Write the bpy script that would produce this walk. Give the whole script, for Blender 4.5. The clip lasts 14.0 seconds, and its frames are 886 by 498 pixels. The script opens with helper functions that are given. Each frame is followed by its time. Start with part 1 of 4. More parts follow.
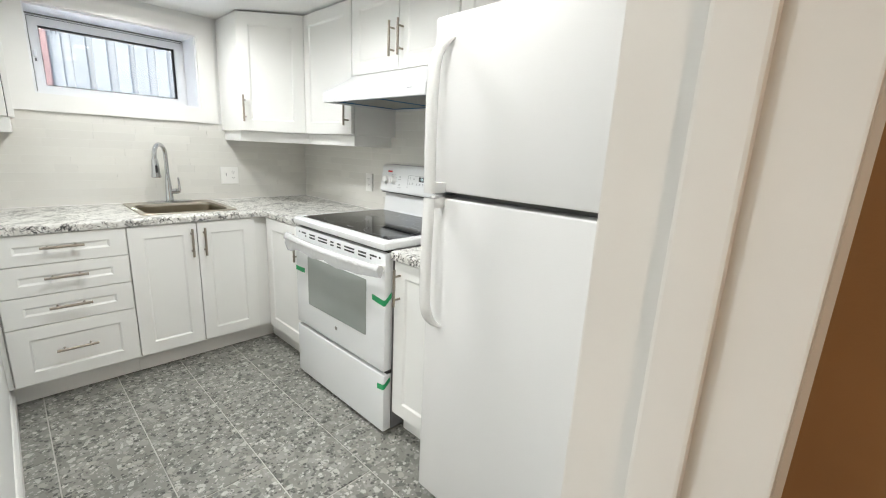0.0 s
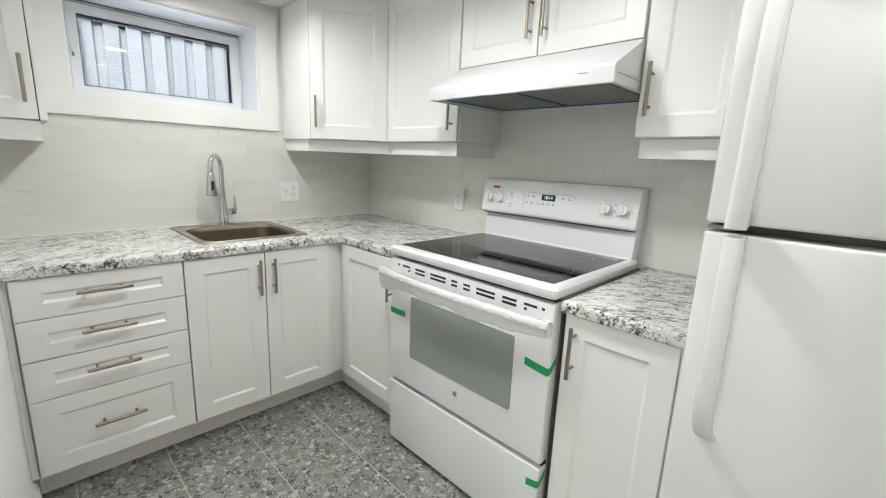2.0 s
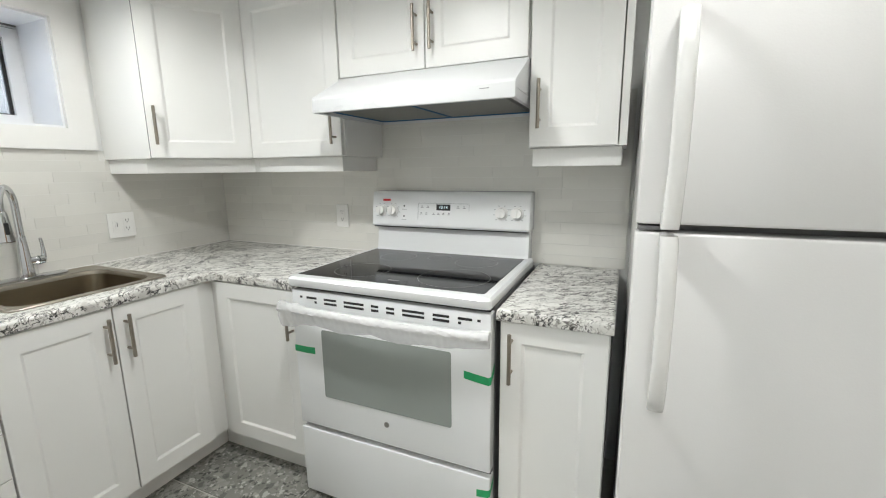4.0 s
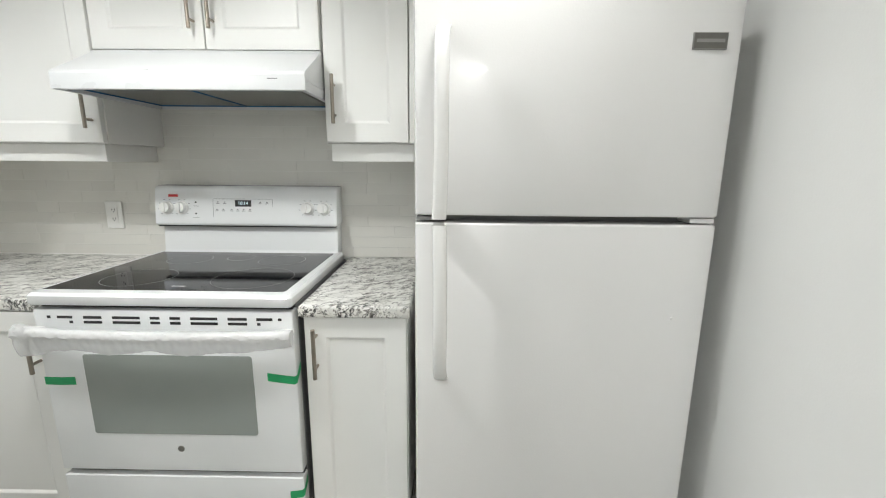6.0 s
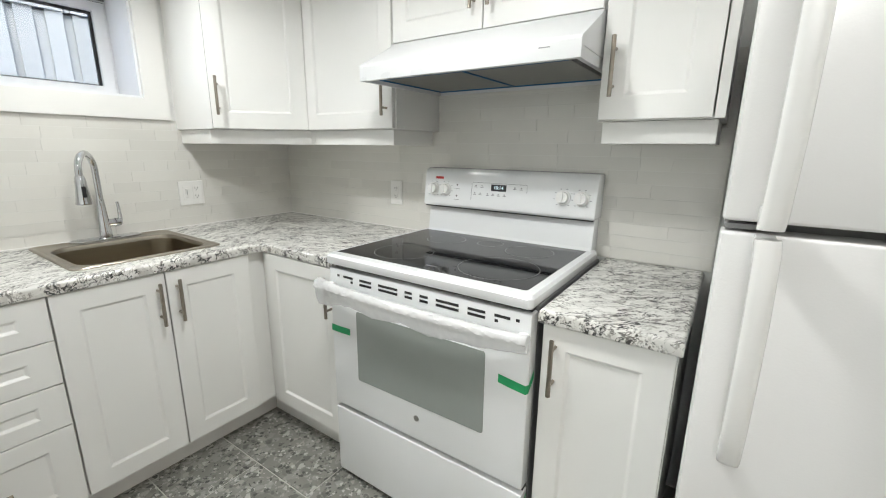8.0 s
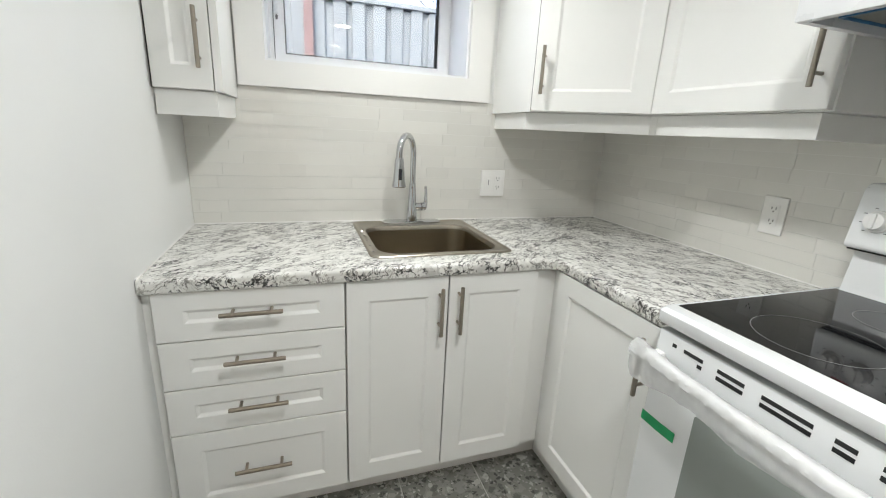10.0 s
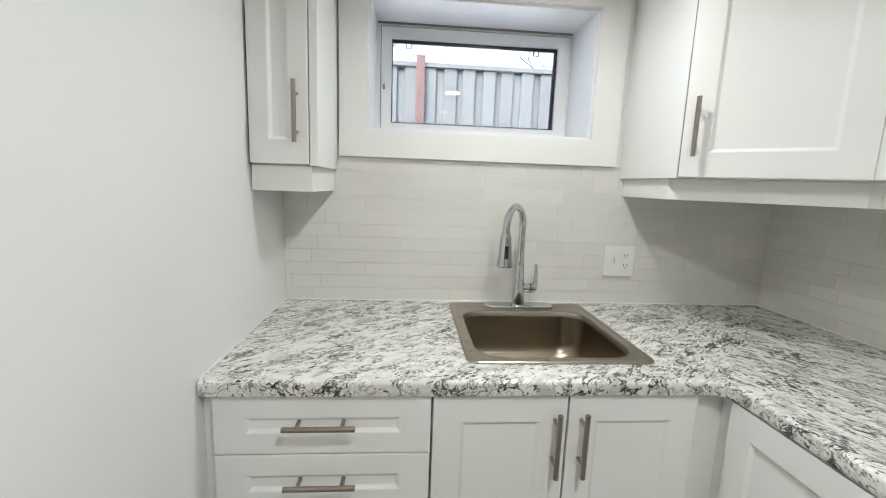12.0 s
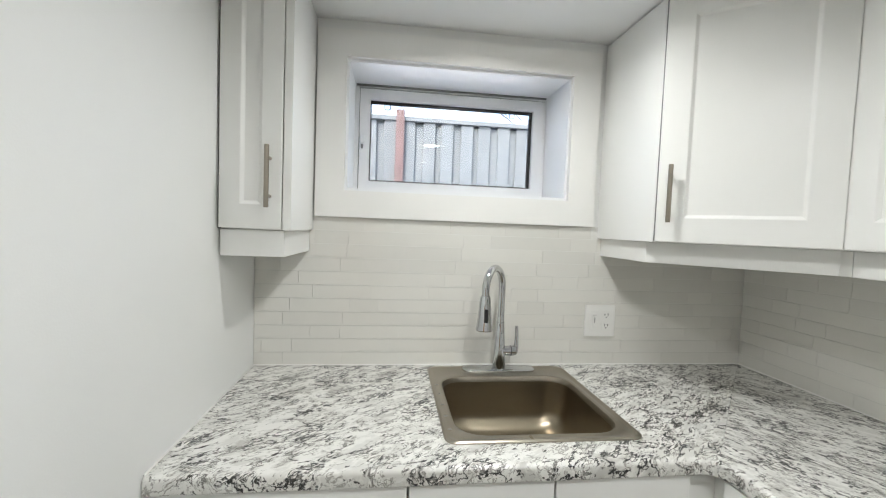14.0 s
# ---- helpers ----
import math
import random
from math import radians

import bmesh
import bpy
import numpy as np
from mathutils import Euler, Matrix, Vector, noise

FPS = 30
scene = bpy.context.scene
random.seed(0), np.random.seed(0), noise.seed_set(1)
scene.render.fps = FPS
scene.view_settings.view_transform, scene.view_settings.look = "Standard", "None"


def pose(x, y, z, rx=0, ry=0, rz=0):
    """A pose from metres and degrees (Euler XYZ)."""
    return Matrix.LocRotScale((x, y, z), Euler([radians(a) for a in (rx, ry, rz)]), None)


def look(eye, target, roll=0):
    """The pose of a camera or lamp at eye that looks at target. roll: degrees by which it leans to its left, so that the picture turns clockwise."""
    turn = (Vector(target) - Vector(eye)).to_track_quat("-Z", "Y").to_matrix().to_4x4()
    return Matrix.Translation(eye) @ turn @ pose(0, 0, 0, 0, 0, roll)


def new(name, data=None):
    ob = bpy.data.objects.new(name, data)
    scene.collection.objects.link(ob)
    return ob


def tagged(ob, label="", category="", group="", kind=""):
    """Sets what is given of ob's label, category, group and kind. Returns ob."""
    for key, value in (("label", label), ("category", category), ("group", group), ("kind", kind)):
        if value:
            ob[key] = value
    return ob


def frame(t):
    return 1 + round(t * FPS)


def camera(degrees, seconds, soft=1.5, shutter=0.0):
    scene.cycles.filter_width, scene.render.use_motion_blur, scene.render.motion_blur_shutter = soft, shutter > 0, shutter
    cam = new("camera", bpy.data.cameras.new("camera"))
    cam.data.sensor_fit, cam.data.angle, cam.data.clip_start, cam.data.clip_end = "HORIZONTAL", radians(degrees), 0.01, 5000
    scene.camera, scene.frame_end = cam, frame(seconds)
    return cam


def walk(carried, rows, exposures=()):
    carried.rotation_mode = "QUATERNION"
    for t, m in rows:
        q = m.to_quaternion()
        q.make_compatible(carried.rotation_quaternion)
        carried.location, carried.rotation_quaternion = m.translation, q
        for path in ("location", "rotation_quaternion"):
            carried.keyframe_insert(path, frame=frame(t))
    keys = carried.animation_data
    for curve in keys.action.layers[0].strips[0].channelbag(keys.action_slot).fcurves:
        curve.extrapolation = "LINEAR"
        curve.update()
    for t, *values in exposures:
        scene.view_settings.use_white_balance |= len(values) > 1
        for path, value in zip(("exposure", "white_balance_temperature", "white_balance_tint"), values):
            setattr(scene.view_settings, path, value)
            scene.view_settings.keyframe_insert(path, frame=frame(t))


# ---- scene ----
cam = camera(93.4, 14.0, 1.1)
PATH = [
    (0, (3.117, -1.681, 1.313), (1.783, -0.264, 0.856), 2.8),
    (0.5, (2.927, -1.602, 1.329), (1.419, -0.357, 0.912), 1.9),
    (1, (2.768, -1.601, 1.315), (1.191, -0.435, 0.926), 1.8),
    (1.5, (2.581, -1.642, 1.304), (1.079, -0.378, 0.916), 1.9),
    (2, (2.409, -1.695, 1.285), (1.031, -0.303, 0.878), 2.4),
    (2.2, (2.341, -1.713, 1.281), (1.001, -0.287, 0.869), 2.1),
    (4.3, (2.179, -1.77, 1.323), (1.552, 0.092, 0.951), -0.5),
    (4.5, (2.203, -1.763, 1.327), (1.694, 0.135, 0.953), -0.2),
    (5, (2.243, -1.772, 1.319), (2.008, 0.179, 0.949), 0.2),
    (5.5, (2.283, -1.779, 1.318), (2.225, 0.183, 0.936), 0.4),
    (6, (2.284, -1.78, 1.316), (2.261, 0.18, 0.917), 0.5),
    (6.5, (2.267, -1.774, 1.315), (2.102, 0.174, 0.895), 0.6),
    (7, (2.243, -1.737, 1.31), (1.8, 0.163, 0.87), 0.5),
    (7.5, (2.218, -1.665, 1.304), (1.436, 0.119, 0.852), 0.5),
    (8, (2.207, -1.592, 1.303), (1.113, 0.016, 0.835), 0.6),
    (8.5, (2.144, -1.536, 1.292), (0.782, -0.149, 0.819), 0.8),
    (9, (2.006, -1.456, 1.303), (0.46, -0.284, 0.817), 1.7),
    (9.2, (1.956, -1.441, 1.296), (0.339, -0.378, 0.793), 2.0),
    (11.3, (1.501, -1.36, 1.29), (-0.441, -1.194, 0.842), 2.5),
    (11.5, (1.496, -1.357, 1.3), (-0.457, -1.206, 0.896), 2.1),
    (12, (1.476, -1.355, 1.335), (-0.494, -1.195, 1.028), 2.1),
    (12.5, (1.456, -1.341, 1.369), (-0.522, -1.166, 1.138), 2.1),
    (13, (1.444, -1.335, 1.367), (-0.541, -1.148, 1.211), 1.8),
    (13.5, (1.44, -1.335, 1.382), (-0.547, -1.132, 1.264), 2.0),
    (14, (1.435, -1.347, 1.394), (-0.547, -1.097, 1.292), 2.2),
]
walk(cam, [(t, look(eye, target, roll)) for t, eye, target, roll in PATH], [(0, 3.66), (0.5, 3.46), (1.5, 3.38), (5, 3.34), (9, 3.44), (11.5, 3.20), (14, 3.22)])

# ---- light ----
world = bpy.data.worlds.new("sky")
scene.world = world
world.use_nodes = True
wn = world.node_tree.nodes
sky = wn.new("ShaderNodeTexSky")
sky.sky_type = "NISHITA"
sky.sun_disc = False
sky.sun_elevation, sky.sun_rotation = radians(45), radians(120)
sky.air_density, sky.dust_density = 1.0, 4.0
world.node_tree.links.new(sky.outputs[0], wn["Background"].inputs[0])
wn["Background"].inputs[1].default_value = 0.15
sun = new("sun", bpy.data.lights.new("sun", "SUN"))
sun.data.energy, sun.data.angle, sun.data.color = 1.25, radians(30), (1.0, 1.0, 1.0)
sun.matrix_world = look((7, -4, 8), (0, 0, 0))
CEIL, FLOOR = 2.062, 0.068
# the last two are unseen, added as fill from the room behind
LIGHTS = [(0.485, -1.03, 0.52), (1.50, -1.04, 0.98), (2.42, -1.04, 0.25), (2.36, -2.47, 1.08), (2.3, -3.6, 1.4), (0.9, -2.9, 1.4)]
LAMP_COLOR, HALL_COLOR = (0.97, 0.985, 0.975), (1.0, 0.80, 0.59)


# ---- materials ----
def mat(name, color, rough=0.5, metal=0.0, var=0.04, scale=6.0, bump=0.0, bump_scale=120.0, coat=0.0, stretch=(1, 1, 1), island=0.0, spec=0.5):
    """A plain painted or metal surface with two scales of tone variation and a fine relief."""
    m = bpy.data.materials.new(name)
    m.use_nodes = True
    n, ln = m.node_tree.nodes, m.node_tree.links
    b = n["Principled BSDF"]
    tc = n.new("ShaderNodeTexCoord")
    mp = n.new("ShaderNodeMapping")
    mp.inputs["Scale"].default_value = stretch
    ln.new(tc.outputs["Object"], mp.inputs[0])
    n1 = n.new("ShaderNodeTexNoise")
    n1.inputs["Scale"].default_value, n1.inputs["Detail"].default_value = scale, 6
    ln.new(mp.outputs[0], n1.inputs["Vector"])
    ramp = n.new("ShaderNodeMapRange")
    ramp.inputs["From Min"].default_value, ramp.inputs["From Max"].default_value = 0.25, 0.75
    ramp.inputs["To Min"].default_value, ramp.inputs["To Max"].default_value = 1 - var, 1 + var * 0.5
    ln.new(n1.outputs["Fac"], ramp.inputs[0])
    val = ramp.outputs[0]
    if island:
        oi = n.new("ShaderNodeObjectInfo")
        r2 = n.new("ShaderNodeMapRange")
        r2.inputs["To Min"].default_value, r2.inputs["To Max"].default_value = 1 - island, 1 + island * 0.4
        ln.new(oi.outputs["Random"], r2.inputs[0])
        mu = n.new("ShaderNodeMath")
        mu.operation = "MULTIPLY"
        ln.new(val, mu.inputs[0]), ln.new(r2.outputs[0], mu.inputs[1])
        val = mu.outputs[0]
    vm = n.new("ShaderNodeVectorMath")
    vm.operation = "SCALE"
    vm.inputs[0].default_value = color
    ln.new(val, vm.inputs["Scale"])
    ln.new(vm.outputs[0], b.inputs["Base Color"])
    rr = n.new("ShaderNodeMapRange")
    rr.inputs["To Min"].default_value, rr.inputs["To Max"].default_value = rough * 0.85, min(1, rough * 1.15)
    ln.new(n1.outputs["Fac"], rr.inputs[0])
    ln.new(rr.outputs[0], b.inputs["Roughness"])
    b.inputs["Metallic"].default_value = metal
    b.inputs["Coat Weight"].default_value = coat
    b.inputs["Coat Roughness"].default_value = 0.08
    b.inputs["Specular IOR Level"].default_value = spec
    if bump:
        n2 = n.new("ShaderNodeTexNoise")
        n2.inputs["Scale"].default_value, n2.inputs["Detail"].default_value = bump_scale, 3
        ln.new(mp.outputs[0], n2.inputs["Vector"])
        bp = n.new("ShaderNodeBump")
        bp.inputs["Strength"].default_value, bp.inputs["Distance"].default_value = bump, 0.002
        ln.new(n2.outputs["Fac"], bp.inputs["Height"])
        ln.new(bp.outputs[0], b.inputs["Normal"])
    return m


def glow(name, color, strength):
    m = bpy.data.materials.new(name)
    m.use_nodes = True
    b = m.node_tree.nodes["Principled BSDF"]
    b.inputs["Base Color"].default_value = (*color, 1)
    b.inputs["Emission Color"].default_value, b.inputs["Emission Strength"].default_value = (*color, 1), strength
    return m


def granite():
    """Laminate worktop: off-white with grey clouds and broken dark veins that run aslant."""
    m = bpy.data.materials.new("granite_laminate")
    m.use_nodes = True
    n, ln = m.node_tree.nodes, m.node_tree.links
    b = n["Principled BSDF"]
    tc = n.new("ShaderNodeTexCoord")
    vr = n.new("ShaderNodeVectorRotate")
    vr.rotation_type = "Z_AXIS"
    vr.inputs["Angle"].default_value = radians(-124)
    ln.new(tc.outputs["Object"], vr.inputs["Vector"])
    mp = n.new("ShaderNodeMapping")
    mp.inputs["Scale"].default_value = (1.0, 2.2, 1.4)
    ln.new(vr.outputs[0], mp.inputs[0])
    warp = n.new("ShaderNodeTexNoise")
    warp.inputs["Scale"].default_value, warp.inputs["Detail"].default_value = 7, 4
    ln.new(mp.outputs[0], warp.inputs["Vector"])
    add = n.new("ShaderNodeMixRGB")
    add.blend_type = "ADD"
    add.inputs[0].default_value = 0.10
    ln.new(mp.outputs[0], add.inputs[1]), ln.new(warp.outputs["Color"], add.inputs[2])

    def tone(scale, lo, hi, detail=8, rough=0.62):
        t = n.new("ShaderNodeTexNoise")
        t.inputs["Scale"].default_value, t.inputs["Detail"].default_value, t.inputs["Roughness"].default_value = scale, detail, rough
        ln.new(add.outputs[0], t.inputs["Vector"])
        r = n.new("ShaderNodeMapRange")
        r.inputs["From Min"].default_value, r.inputs["From Max"].default_value = lo, hi
        ln.new(t.outputs["Fac"], r.inputs[0])
        return r.outputs[0], t.outputs["Fac"]

    def math_node(op, a, c):
        k = n.new("ShaderNodeMath")
        k.operation = op
        ln.new(a, k.inputs[0])
        if isinstance(c, float):
            k.inputs[1].default_value = c
        else:
            ln.new(c, k.inputs[1])
        return k.outputs[0]

    def veins(scale, width, mask_scale, lo, hi):
        """Thin broken lines where a noise crosses its middle."""
        raw = tone(scale, 0, 1, 5, 0.6)[1]
        d = math_node("ABSOLUTE", math_node("SUBTRACT", raw, 0.5), 0.0)
        r = n.new("ShaderNodeMapRange")
        r.inputs["From Min"].default_value, r.inputs["From Max"].default_value = width, width * 0.35
        ln.new(d, r.inputs[0])
        return math_node("MULTIPLY", r.outputs[0], tone(mask_scale, lo, hi, 5, 0.65)[0])

    def over(base, color, fac):
        x = n.new("ShaderNodeMixRGB")
        ln.new(fac, x.inputs[0])
        if isinstance(base, tuple):
            x.inputs[1].default_value = (*base, 1)
        else:
            ln.new(base, x.inputs[1])
        x.inputs[2].default_value = (*color, 1)
        return x.outputs[0]

    c = over((0.66, 0.655, 0.62), (0.78, 0.775, 0.74), tone(16, 0.44, 0.52)[0])
    c = over(c, (0.52, 0.51, 0.48), tone(9, 0.56, 0.64)[0])
    c = over(c, (0.34, 0.33, 0.30), veins(27, 0.036, 20, 0.48, 0.53))
    c = over(c, (0.15, 0.143, 0.13), veins(40, 0.046, 15, 0.52, 0.555))
    c = over(c, (0.02, 0.02, 0.02), veins(6.5, 0.016, 10, 0.45, 0.50))
    c = over(c, (0.025, 0.025, 0.025), veins(30, 0.050, 8, 0.555, 0.58))
    c = over(c, (0.045, 0.042, 0.038), tone(36, 0.64, 0.66, 4, 0.55)[0])
    ln.new(c, b.inputs["Base Color"])
    b.inputs["Roughness"].default_value = 0.30
    bp = n.new("ShaderNodeBump")
    bp.inputs["Strength"].default_value, bp.inputs["Distance"].default_value = 0.05, 0.001
    ln.new(warp.outputs["Fac"], bp.inputs["Height"]), ln.new(bp.outputs[0], b.inputs["Normal"])
    return m


def terrazzo():
    """Grey porcelain tile with light, dark and tan stone chips."""
    m = bpy.data.materials.new("terrazzo_tile")
    m.use_nodes = True
    n, ln = m.node_tree.nodes, m.node_tree.links
    b = n["Principled BSDF"]
    tc = n.new("ShaderNodeTexCoord")
    oi = n.new("ShaderNodeObjectInfo")
    off = n.new("ShaderNodeMath")
    off.operation = "MULTIPLY"
    off.inputs[1].default_value = 17.0
    ln.new(oi.outputs["Random"], off.inputs[0])
    vadd = n.new("ShaderNodeVectorMath")
    ln.new(tc.outputs["Object"], vadd.inputs[0]), ln.new(off.outputs[0], vadd.inputs[1])
    warp = n.new("ShaderNodeTexNoise")
    warp.inputs["Scale"].default_value, warp.inputs["Detail"].default_value = 70, 2
    ln.new(vadd.outputs[0], warp.inputs["Vector"])
    w = n.new("ShaderNodeMixRGB")
    w.blend_type = "ADD"
    w.inputs[0].default_value = 0.012
    ln.new(vadd.outputs[0], w.inputs[1]), ln.new(warp.outputs["Color"], w.inputs[2])
    cloud = n.new("ShaderNodeTexNoise")
    cloud.inputs["Scale"].default_value, cloud.inputs["Detail"].default_value = 9, 6
    ln.new(vadd.outputs[0], cloud.inputs["Vector"])
    base = n.new("ShaderNodeValToRGB")
    base.color_ramp.elements[0].color, base.color_ramp.elements[1].color = (0.164, 0.167, 0.148, 1), (0.257, 0.257, 0.233, 1)
    ln.new(cloud.outputs["Fac"], base.inputs[0])
    col = base.outputs[0]
    for scale, share, edge, stops in ((17, 0.42, 0.035, ((0.0, (0.164, 0.167, 0.149)), (0.35, (0.229, 0.231, 0.211)), (0.7, (0.284, 0.28, 0.257)))),
                                      (38, 0.50, 0.05, ((0.0, (0.109, 0.109, 0.1)), (0.2, (0.207, 0.206, 0.186)), (0.45, (0.295, 0.293, 0.273)), (0.68, (0.339, 0.331, 0.295)), (0.86, (0.47, 0.464, 0.437)))),
                                      (66, 0.30, 0.07, ((0.0, (0.0437, 0.0437, 0.0404)), (0.38, (0.164, 0.158, 0.137)), (0.55, (0.328, 0.317, 0.289)), (0.8, (0.53, 0.522, 0.495)))),
                                      (105, 0.22, 0.09, ((0.0, (0.0546, 0.0546, 0.0502)), (0.4, (0.36, 0.355, 0.339)), (0.75, (0.53, 0.522, 0.495))))):
        v = n.new("ShaderNodeTexVoronoi")
        v.inputs["Scale"].default_value = scale
        ln.new(w.outputs[0], v.inputs["Vector"])
        ve = n.new("ShaderNodeTexVoronoi")
        ve.feature = "DISTANCE_TO_EDGE"
        ve.inputs["Scale"].default_value = scale
        ln.new(w.outputs[0], ve.inputs["Vector"])
        inv = n.new("ShaderNodeMapRange")
        inv.inputs["From Min"].default_value, inv.inputs["From Max"].default_value = edge, edge * 1.8
        ln.new(ve.outputs["Distance"], inv.inputs[0])
        sep = n.new("ShaderNodeSeparateColor")
        ln.new(v.outputs["Color"], sep.inputs[0])
        keep = n.new("ShaderNodeMath")
        keep.operation = "LESS_THAN"
        keep.inputs[1].default_value = share
        ln.new(sep.outputs[1], keep.inputs[0])
        mul = n.new("ShaderNodeMath")
        mul.operation = "MULTIPLY"
        ln.new(inv.outputs[0], mul.inputs[0]), ln.new(keep.outputs[0], mul.inputs[1])
        soft = n.new("ShaderNodeMath")
        soft.operation = "MULTIPLY"
        soft.inputs[1].default_value = 0.84
        ln.new(mul.outputs[0], soft.inputs[0])
        rp = n.new("ShaderNodeValToRGB")
        rp.color_ramp.interpolation = "CONSTANT"
        els = rp.color_ramp.elements
        els[0].position, els[0].color = stops[0][0], (*stops[0][1], 1)
        els[1].position, els[1].color = stops[1][0], (*stops[1][1], 1)
        for p, k in stops[2:]:
            els.new(p).color = (*k, 1)
        ln.new(sep.outputs[0], rp.inputs[0])
        mx = n.new("ShaderNodeMixRGB")
        ln.new(soft.outputs[0], mx.inputs[0]), ln.new(col, mx.inputs[1]), ln.new(rp.outputs[0], mx.inputs[2])
        col = mx.outputs[0]
    ln.new(col, b.inputs["Base Color"])
    b.inputs["Roughness"].default_value = 0.42
    bp = n.new("ShaderNodeBump")
    bp.inputs["Strength"].default_value, bp.inputs["Distance"].default_value = 0.08, 0.001
    ln.new(cloud.outputs["Fac"], bp.inputs["Height"]), ln.new(bp.outputs[0], b.inputs["Normal"])
    return m


def glass(name):
    m = bpy.data.materials.new(name)
    m.use_nodes = True
    b = m.node_tree.nodes["Principled BSDF"]
    b.inputs["Transmission Weight"].default_value, b.inputs["Roughness"].default_value, b.inputs["IOR"].default_value = 1.0, 0.0, 1.45
    return m


WALL = mat("wall_paint", (0.80, 0.805, 0.79), 0.5, var=0.025, scale=2.5, bump=0.10, bump_scale=240)
CEILING = mat("ceiling_paint", (0.88, 0.885, 0.88), 0.75, var=0.025, scale=2.0, bump=0.12, bump_scale=200)
TRIM = mat("trim_paint", (0.82, 0.815, 0.79), 0.35, var=0.02, scale=5, bump=0.03)
CAB = mat("cabinet_lacquer", (0.83, 0.83, 0.805), 0.33, var=0.02, scale=4, bump=0.03, bump_scale=90)
CABIN = mat("cabinet_edge", (0.72, 0.72, 0.69), 0.5, var=0.04, scale=8)
APPL = mat("appliance_enamel", (0.80, 0.815, 0.82), 0.2, var=0.012, scale=3, coat=0.3)
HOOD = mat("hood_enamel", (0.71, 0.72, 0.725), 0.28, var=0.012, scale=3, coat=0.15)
FRIDGE = mat("fridge_enamel", (0.79, 0.785, 0.775), 0.2, var=0.015, scale=3, bump=0.11, bump_scale=240, coat=0.15)
HANDLE_W = mat("handle_plastic", (0.80, 0.80, 0.785), 0.25, var=0.02, scale=10)
NICKEL = mat("brushed_nickel", (0.35, 0.31, 0.26), 0.34, 1.0, 0.1, 60, 0.05, 300)
RIM = mat("satin_steel", (0.40, 0.365, 0.305), 0.33, 1.0, 0.05, 30, 0.02, 260)
STEEL = mat("brushed_steel", (0.30, 0.258, 0.19), 0.31, 1.0, 0.08, 20, stretch=(1, 0.2, 1))
CHROME = mat("chrome", (0.62, 0.63, 0.64), 0.08, 1.0, 0.03, 10)
BLACKGLASS = mat("cooktop_glass", (0.008, 0.008, 0.009), 0.04, var=0.2, scale=20, spec=0.26)
RING = mat("burner_print", (0.20, 0.20, 0.20), 0.3, var=0.1, scale=30)
OVENGLASS = mat("oven_window", (0.295, 0.322, 0.305), 0.16, var=0.08, scale=3, coat=0.5)
DARK = mat("dark_part_and_shade", (0.03, 0.03, 0.032), 0.6, var=0.2, scale=20)
BLACK = mat("black_plastic", (0.015, 0.015, 0.016), 0.35, var=0.2, scale=30)
GREYM = mat("grey_seal_and_shade", (0.22, 0.22, 0.22), 0.5, var=0.15, scale=20)
BADGE = mat("badge_face", (0.17, 0.165, 0.15), 0.35, 0.6, 0.1, 60)
SILVER = mat("badge_silver", (0.32, 0.315, 0.30), 0.35, 0.7, 0.1, 60)
SIDE = mat("shaded_range_side", (0.20, 0.20, 0.205), 0.45, var=0.1, scale=6)
FILTER = mat("filter_mesh", (0.27, 0.27, 0.25), 0.42, 0.7, 0.2, 90, 0.4, 400)
BLUE = mat("blue_film", (0.02, 0.13, 0.28), 0.4, var=0.3, scale=40)
GREEN = mat("green_tape", (0.02, 0.36, 0.13), 0.5, var=0.15, scale=40, bump=0.2, bump_scale=300)
RED = mat("red_sticker", (0.55, 0.03, 0.03), 0.5, var=0.1, scale=40)
WRAP = mat("plastic_wrap", (0.80, 0.81, 0.81), 0.3, var=0.06, scale=40, bump=0.3, bump_scale=60)
WRAP.node_tree.nodes["Principled BSDF"].inputs["Alpha"].default_value = 0.45
GREYPRINT = mat("grey_print", (0.20, 0.21, 0.22), 0.5, var=0.1, scale=40)
OUTLET = mat("outlet_plastic", (0.83, 0.825, 0.80), 0.3, var=0.02, scale=20)
TILE = mat("backsplash_tile", (0.74, 0.73, 0.685), 0.12, var=0.03, scale=8, bump=0.06, bump_scale=16, island=0.045, coat=0.4)
GROUT = mat("backsplash_grout", (0.72, 0.715, 0.68), 0.8, var=0.06, scale=40, bump=0.3, bump_scale=300)
FGROUT = mat("floor_grout", (0.52, 0.51, 0.48), 0.85, var=0.1, scale=30, bump=0.3, bump_scale=300)
GRANITE, TERRAZZO = granite(), terrazzo()
VINYL = mat("window_vinyl", (0.84, 0.85, 0.86), 0.3, var=0.02, scale=10)
BROWN = mat("brown_wall", (0.40, 0.225, 0.10), 0.5, var=0.12, scale=5, bump=0.15, bump_scale=150)
JAMB = mat("jamb_paint", (0.70, 0.685, 0.65), 0.4, var=0.04, scale=6, bump=0.06)
FENCE = mat("weathered_fence", (0.075, 0.089, 0.098), 0.8, var=0.18, scale=3, bump=0.0, bump_scale=40, stretch=(3, 3, 0.3), island=0.14)
FENCE_RED = mat("red_post", (0.058, 0.033, 0.033), 0.7, var=0.3, scale=8, bump=0.1)
BARK = mat("bark", (0.075, 0.073, 0.075), 0.9, var=0.3, scale=12, bump=0.5, bump_scale=60)
